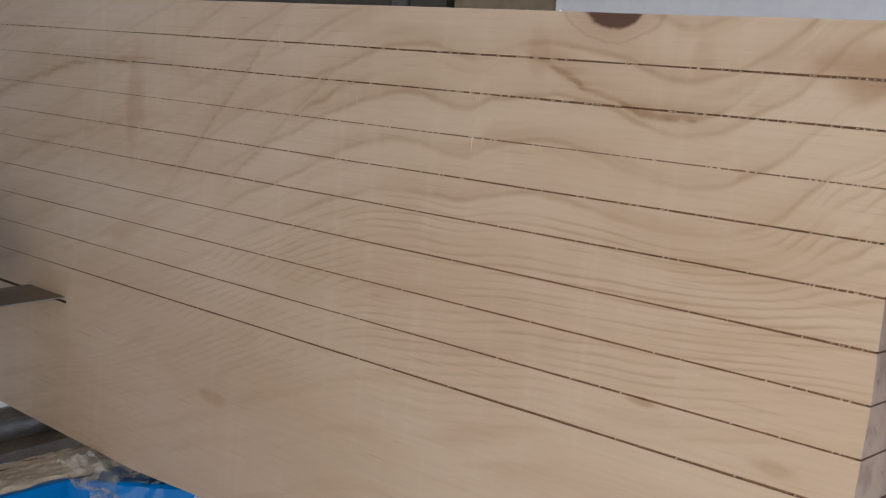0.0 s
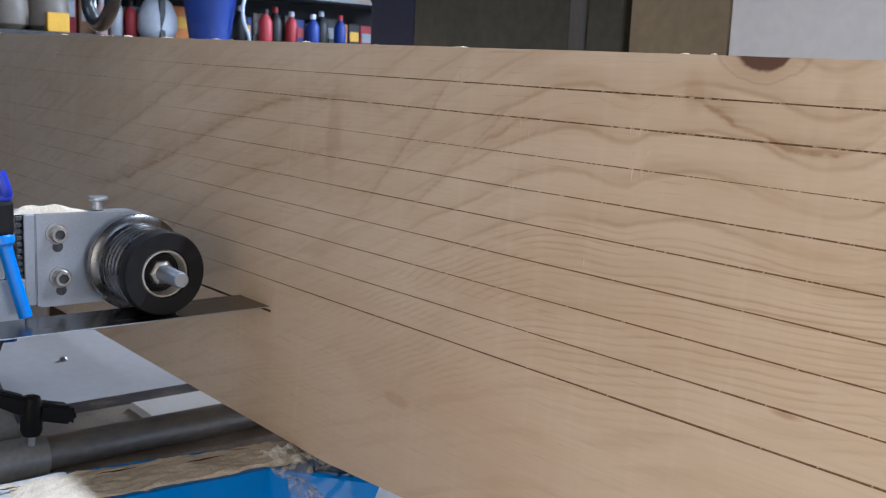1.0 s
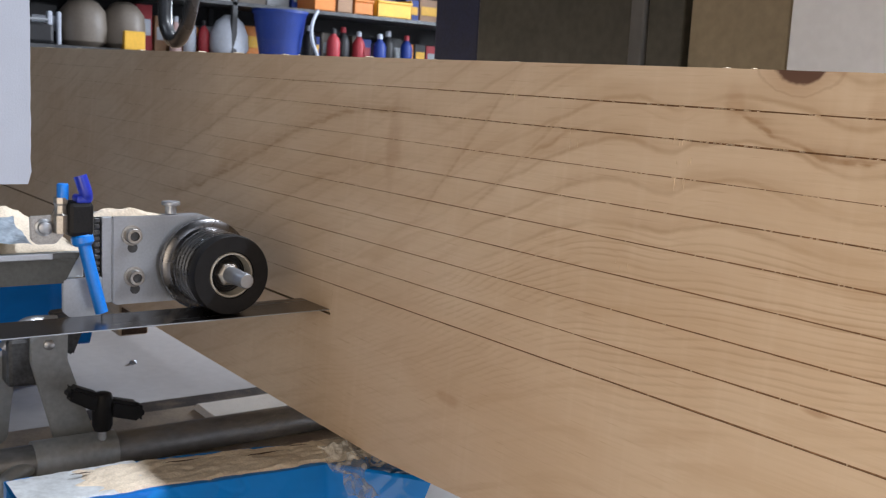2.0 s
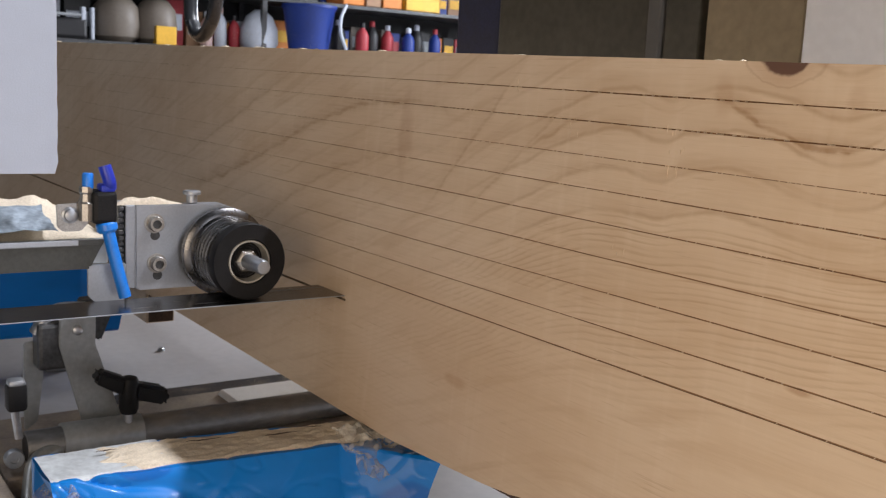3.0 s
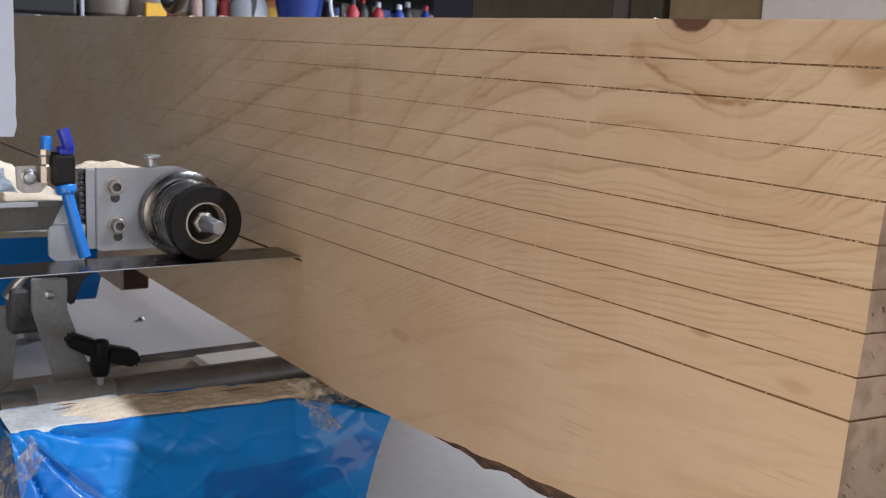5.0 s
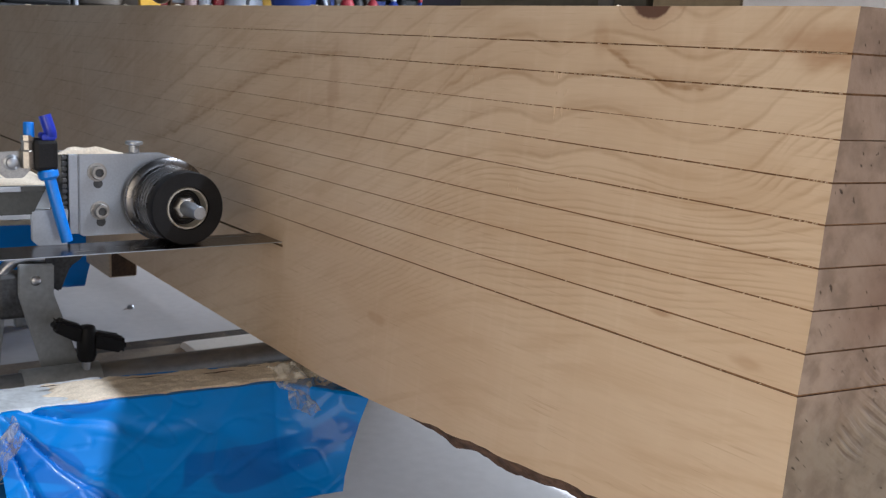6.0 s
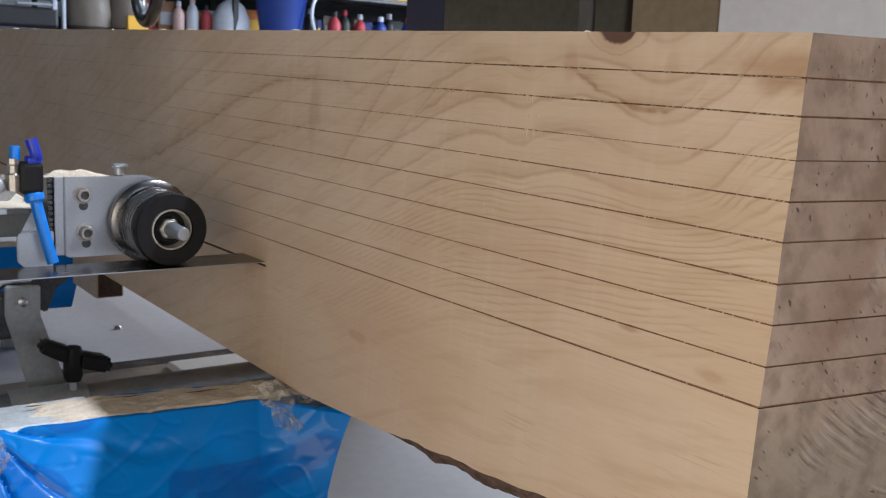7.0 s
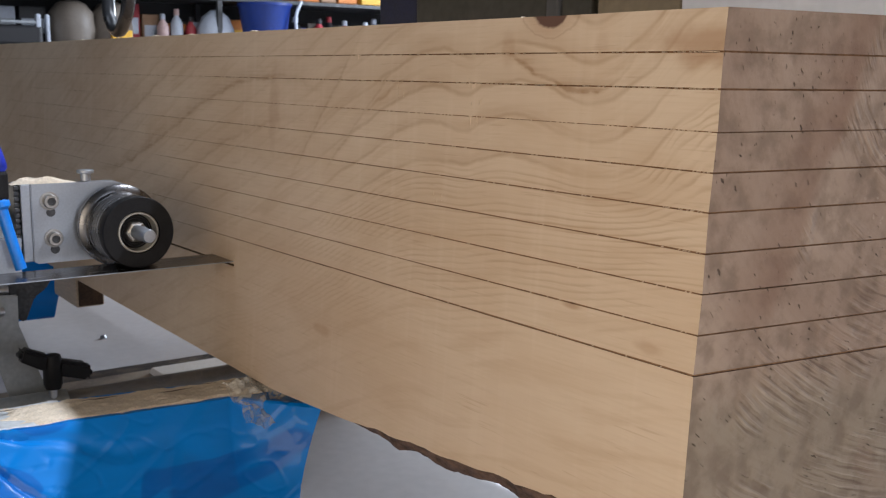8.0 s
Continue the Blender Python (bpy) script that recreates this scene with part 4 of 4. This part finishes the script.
part("loose_film", rough_grid(34, 34, crumple), CLEAR, FIRST, "clear crumpled film over the corner", smooth=True)


def left_wrap(u, v):
    y = 0.125 + u * 0.05
    x = -0.90 + v * 0.13
    z = 0.205 - 0.10 * (1 - u) ** 1.4 + 0.010 * wob(x, y, 0, 45) + 0.005 * wob(x, y, 2, 120)
    return (x, y + 0.006 * wob(x, z, 7, 50), z)


part("loose_film", rough_grid(26, 30, left_wrap), CLEAR, FIRST, "clear crumpled film at the end", smooth=True)
wrapped_block(-1.06, 0.014, "far log bolster wrapped in blue film, behind the clamp", 5.0, 0.25)


def bed():
    b = thing("bed_beam", (-1.42, 0.6, 0.0), "dusty brown steel bed beam under the log", "beam")
    part("beam", box(-1.545, -1.285, 0.20, 1.05, 0.0, 0.044, 0.003), RAIL, b)
    # dark low strip put in for the band of shade behind the beam
    part("rail", box(-1.64, -1.552, 0.42, 1.05, 0.0, 0.030, 0.002), DARKMETAL, b, "dark strip standing in for the shade behind the bed beam")
    tagged(part("side_rail", box(-2.6, -0.96, 0.145, 0.197, 0.0, 0.048, 0.004), RAIL), "dusty steel side rail of the sawmill bed", "rail")
    p = thing("clamp_pipe", (-1.33, 0.6, 0.044), "dusty grey steel clamp pipe lying across the bed", "pipe")
    part("pipe", lathe([(0.235, 0.019), (0.235, 0.0235), (0.237, 0.0242), (1.02, 0.0242)], (-1.33, 0, 0.0685), (0, 1, 0), 40), PIPE, p, smooth=True)
    # the pipe is capped: a black disc paints the shade of its bore
    part("bore_shade", lathe([(0.2352, 0.0188), (0.2349, 0.0188)], (-1.33, 0, 0.0685), (0, 1, 0), 32), BLACK, p, "black disc for the shade inside the pipe end")

    c = thing("log_clamp", (-1.36, 0.32, 0.044), "grey steel log clamp with black wing knob on the pipe", "clamp")
    part("sleeve", lathe([(0.285, 0.0245), (0.285, 0.0285), (0.400, 0.0285), (0.400, 0.0245)], (-1.33, 0, 0.0685), (0, 1, 0), 40), GREYSTEEL, c, "grey sliding sleeve", smooth=True)
    part("cheek", plate([(0.291, 0.254), (0.343, 0.251), (0.342, 0.203), (0.379, 0.091), (0.377, 0.080), (0.324, 0.080), (0.290, 0.206)], -1.366, -1.358, 0.002), GREYSTEEL, c, "bent grey steel cheek")
    part("cheek", plate([(0.250, 0.204), (0.267, 0.206), (0.277, 0.157), (0.268, 0.083), (0.250, 0.070), (0.248, 0.129)], -1.408, -1.398, 0.002), GREYSTEEL, c, "narrow grey steel cheek")
    part("web", box(-1.405, -1.364, 0.262, 0.326, 0.168, 0.238, 0.006), DARKMETAL, c, "dark steel web")
    part("top_link", tube([(-1.385, 0.262, 0.222), (-1.38, 0.275, 0.243), (-1.378, 0.294, 0.257), (-1.38, 0.332, 0.256)], 0.009), STEEL, c, "worn bright top link", smooth=True)
    part("jaw", plate([(0.332, 0.262), (0.408, 0.266), (0.396, 0.248), (0.378, 0.236), (0.362, 0.196), (0.348, 0.205)], -1.43, -1.40, 0.003), DARKMETAL, c, "dark curved clamp jaw")
    part("pivot", lathe([(-1.358, 0.0075), (-1.352, 0.007), (-1.350, 0.004)], (0, 0.315, 0.228), (1, 0, 0), 20), STEEL, c, smooth=True)
    bm = plate([(0.327, 0.158), (0.329, 0.172), (0.336, 0.177), (0.374, 0.160), (0.370, 0.136), (0.364, 0.136)], -1.332, -1.304, 0.005)
    plate([(0.386, 0.152), (0.432, 0.139), (0.438, 0.131), (0.437, 0.116), (0.430, 0.112), (0.384, 0.126)], -1.332, -1.304, 0.005, bm)
    lathe([(0.104, 0.0115), (0.112, 0.0145), (0.150, 0.0150), (0.158, 0.0125), (0.160, 0.008)], (-1.318, 0.379, 0), (0, 0, 1), 24, bm)
    knob = part("wing_knob", bm, BLACK, c, "black plastic wing knob", smooth=True)
    part("bolt", lathe([(-1.306, 0.0135), (-1.296, 0.0135), (-1.294, 0.012), (-1.294, 0.006), (-1.298, 0.0055)], (0, 0.214, 0.066), (1, 0, 0), 24), ALU, c, "bright bolt head", smooth=True)
    part("stem", lathe([(0.088, 0.007), (0.113, 0.0065)], (-1.318, 0.378, 0), (0, 0, 1), 16), STEEL, c, "short steel stem", smooth=True)
    k2 = part("grip", box(-1.312, -1.286, 0.204, 0.231, 0.136, 0.176, 0.006), BLACK, c, "black plastic grip", smooth=True)
    part("cap", box(-1.311, -1.287, 0.206, 0.229, 0.170, 0.182, 0.005), ALU, c, "bright cap of the grip", smooth=True)
    part("stem", lathe([(0.0, 0.006), (0.045, 0.0055)], (-1.305, 0.222, 0.094), (0.1, -0.15, 1), 16), STEEL, c, "short steel stem", smooth=True)
    part("arm", tube([(-1.32, 0.285, 0.066), (-1.29, 0.24, 0.060), (-1.24, 0.22, 0.02), (-1.2, 0.21, 0.012)], 0.011), GREYSTEEL, c, "grey curved clamp arm", smooth=True)

    # near-white slab in place of a sharply lit patch on the beam
    tagged(part("offcut", plate([(0.600, 0.0445), (0.606, 0.054), (0.90, 0.054), (0.90, 0.0445)], -1.52, -1.405, 0.001), LIT_PATCH), "pale slab standing in for a patch of light on the bed beam", "offcut")
    stub = part("stub", box(-1.76, -1.605, 0.498, 0.55, 0.165, 0.2252, 0.004), BEIGE, LOG, "short pale wood stub under the log")
    part("stain", box(-1.6045, -1.601, 0.502, 0.546, 0.168, 0.222, 0.001), BROWNSPOT, stub, "dark brown stained end")
    tagged(part("screw_head", lathe([(0.0, 0.008), (0.005, 0.007), (0.008, 0.004)], (-2.0, 0.66, 0), (0, 0, 1), 16), ALU, smooth=True), "small bright screw head on the floor", "screw")


bed()


# ---- shelves at the back of the shop ----
def plain(name, colour, rough=0.5):
    return material(name, colour, rough, vary=0.1, scale=10, fine=60)


C = dict(orange=plain("orange_plastic", (0.62, 0.20, 0.03)), yellow=plain("yellow_plastic", (0.75, 0.42, 0.04)), red=plain("red_plastic", (0.36, 0.03, 0.04)),
         blue=plain("blue_bucket_plastic", (0.006, 0.030, 0.20)), black=plain("black_plastic", (0.012, 0.012, 0.014)), white=plain("white_plastic", (0.46, 0.50, 0.57)),
         pink=plain("pale_pink_plastic", (0.52, 0.36, 0.34)), beige=plain("beige_cloth", (0.15, 0.125, 0.10)), grey=plain("grey_plastic", (0.30, 0.32, 0.34)), brown=plain("brown_carton", (0.30, 0.17, 0.09)))
X = -5.45


def crate(y0, y1, z0, z1, key, label, depth=0.22):
    """An open-fronted storage bin with a lip."""
    t = thing("storage_bin", (X, (y0 + y1) / 2, z0), label, "storage bin", "bins on the shelves")
    w = 0.008
    bm = box(X - depth, X, y0, y1, z0, z0 + w, 0.002)
    for b in ((X - depth, X, y0, y0 + w), (X - depth, X, y1 - w, y1), (X - depth, X - depth + w, y0, y1), (X - w, X, y0, y1)):
        box(*b, z0, z1 - (0.02 if b[0] == X - w else 0), 0.002, bm, 1)
    part("bin", bm, C[key], t)
    part("lip", box(X, X + 0.012, y0, y1, z1 - 0.032, z1 - 0.018, 0.003), C[key], t)
    return t


def bottle(y, z0, h, r, key, label, cap="white"):
    back = X - 0.08 - 0.10 * abs(math.sin(y * 37.0))
    t = thing("bottle", (back, y, z0), label, "bottle", "bottles on the shelves")
    body = part("body", lathe([(z0, r * 0.92), (z0 + 0.01, r), (z0 + h * 0.62, r), (z0 + h * 0.74, r * 0.75), (z0 + h * 0.82, r * 0.38), (z0 + h * 0.86, r * 0.36)], (back, y, 0), (0, 0, 1), 24), C[key], t, smooth=True)
    part("cap", lathe([(z0 + h * 0.85, r * 0.45), (z0 + h * 0.98, r * 0.42), (z0 + h, r * 0.3)], (back, y, 0), (0, 0, 1), 20), C[cap], body, smooth=True)


def shelves():
    rack = thing("shelf_rack", (X - 0.2, 2.4, 0), "dark steel shelf rack crowded with bins and bottles", "shelf rack")
    for y in (0.6, 2.42, 4.2):
        for x in (X - 0.36, X - 0.02):
            part("post", box(x, x + 0.03, y, y + 0.03, 0, 2.1, 0.002), DARKMETAL, rack)
    for z in (0.35, 0.74, 1.052, 1.45, 1.85):
        part("shelf", box(X - 0.38, X + 0.01, 0.6, 4.23, z, z + 0.022, 0.002), DARKMETAL, rack)
    part("back", box(X - 0.40, X - 0.385, 0.6, 4.23, 0.0, 2.1, 0.002), C["black"], rack, "dark back panel")
    L, U = 0.762, 1.074
    # lower shelf
    t = thing("power_tool", (X - 0.1, 1.30, L), "dark power tool with pale grey bars on the shelf", "power tool")
    part("body", box(X - 0.22, X - 0.02, 1.10, 1.44, L, L + 0.11, 0.02), C["black"], t)
    part("bar", box(X - 0.03, X + 0.0, 1.22, 1.40, L + 0.118, L + 0.132, 0.004), C["grey"], t)
    part("grip", box(X - 0.06, X - 0.02, 1.405, 1.43, L + 0.10, L + 0.17, 0.006), C["white"], t)
    part("grip", box(X - 0.06, X - 0.02, 1.455, 1.475, L, L + 0.17, 0.006), C["white"], t)
    for y, r, key in ((1.62, 0.13, "beige"), (1.84, 0.12, "brown")):
        b = part("sack", lathe([(L, r * 0.7), (L + 0.03, r * 0.95), (L + 0.10, r), (L + 0.19, r * 0.92), (L + 0.24, r * 0.6), (L + 0.26, r * 0.3)], (X - 0.14, y, 0), (0, 0, 1), 20), C["beige"], smooth=True)
        tagged(b, "dusty beige round sack on the shelf", "sack", "sacks on the shelf")
    tagged(part("small_box", box(X - 0.1, X + 0.0, 1.80, 1.915, L, L + 0.10, 0.004), C["yellow"]), "small yellow-brown box on the shelf", "box")
    for y, h, r, key, cap in ((2.15, 0.21, 0.035, "pink", "white"), (2.23, 0.24, 0.036, "white", "pink"), (2.32, 0.20, 0.034, "red", "black"), (3.02, 0.23, 0.045, "black", "white"),
                              (3.14, 0.22, 0.042, "red", "black"), (3.26, 0.24, 0.042, "black", "red"), (3.37, 0.22, 0.040, "red", "white"), (3.48, 0.21, 0.042, "blue", "white"), (3.60, 0.24, 0.042, "black", "white"), (3.72, 0.22, 0.04, "blue", "red")):
        bottle(y, L, h, r, key, key + " plastic bottle with a " + cap + " cap on the shelf", cap)
    tagged(part("plastic_bag", lathe([(L, 0.09), (L + 0.05, 0.115), (L + 0.13, 0.11), (L + 0.20, 0.08), (L + 0.24, 0.03)], (X - 0.1, 2.45, 0), (0, 0, 1), 14), C["white"], smooth=True), "pale translucent plastic bag of parts on the shelf", "bag")
    t = thing("bucket", (X - 0.05, 2.72, L), "dark blue plastic bucket with a white handle", "bucket")
    part("body", lathe([(L, 0.10), (L + 0.005, 0.115), (L + 0.26, 0.155), (L + 0.27, 0.165), (L + 0.285, 0.165), (L + 0.285, 0.150), (L + 0.01, 0.1)], (X + 0.02, 2.715, 0), (0, 0, 1), 32), C["blue"], t, smooth=True)
    part("handle", tube([(X + 0.10, 2.92, L + 0.30), (X + 0.15, 2.86, L + 0.22), (X + 0.17, 2.85, L + 0.13), (X + 0.14, 2.90, L + 0.05), (X + 0.1, 2.93, L + 0.01)], 0.010), C["white"], t, "white bowed handle", smooth=True)
    rnd = random.Random(11)
    for z0, hi in ((L, 0.27), (U, 0.2)):
        y = 0.70
        while y < 4.05:
            wide = rnd.uniform(0.06, 0.19)
            key = rnd.choice(("white", "grey", "beige", "brown", "pink", "white", "orange", "blue", "red", "black"))
            t = thing("carton", (X - 0.28, y + wide / 2, z0), key + " carton of supplies at the back of the shelf", "carton", "cartons on the shelves")
            h = hi * rnd.uniform(0.55, 0.98)
            body = part("body", box(X - 0.36, X - 0.23, y, y + wide, z0, z0 + h, 0.004), C[key], t)
            part("flap", box(X - 0.228, X - 0.2255, y + 0.01, y + wide - 0.01, z0 + h * 0.35, z0 + h * 0.7, 0.001), C[rnd.choice(("white", "yellow", "red", "grey"))], body, "printed paper label")
            y += wide + rnd.uniform(0.004, 0.02)
    # upper shelf
    for y0, y1, h, key in ((1.0, 1.18, 0.12, "grey"), (1.95, 2.12, 0.12, "orange"), (2.14, 2.33, 0.13, "orange"), (2.95, 3.10, 0.11, "orange"), (3.11, 3.22, 0.12, "brown"), (3.23, 3.37, 0.11, "orange"), (3.40, 3.66, 0.12, "yellow")):
        crate(y0, y1, U, U + h, key, key + " plastic storage bin on the dark shelf")


shelves()


def right_stack():
    Y = 4.45
    t = thing("tool_cabinet", (-1.75, Y, 0), "black tool cabinet with orange and yellow boxes on it", "cabinet")
    part("body", box(-2.38, -1.2, Y, Y + 0.5, 0, 0.90, 0.006), C["black"], t)
    part("back", box(-2.38, -1.2, Y + 0.4, Y + 0.5, 0.90, 1.5, 0.006), C["black"], t)
    for x0, x1, key in ((-2.28, -2.02, "brown"), (-2.0, -1.86, "yellow"), (-1.84, -1.62, "black"), (-1.60, -1.42, "orange")):
        tagged(part("tool_box", box(x0, x1, Y + 0.03, Y + 0.25, 0.90, 1.06, 0.01), C[key]), key + " tool box standing on the black cabinet", "tool box", "boxes on the cabinet")


right_stack()
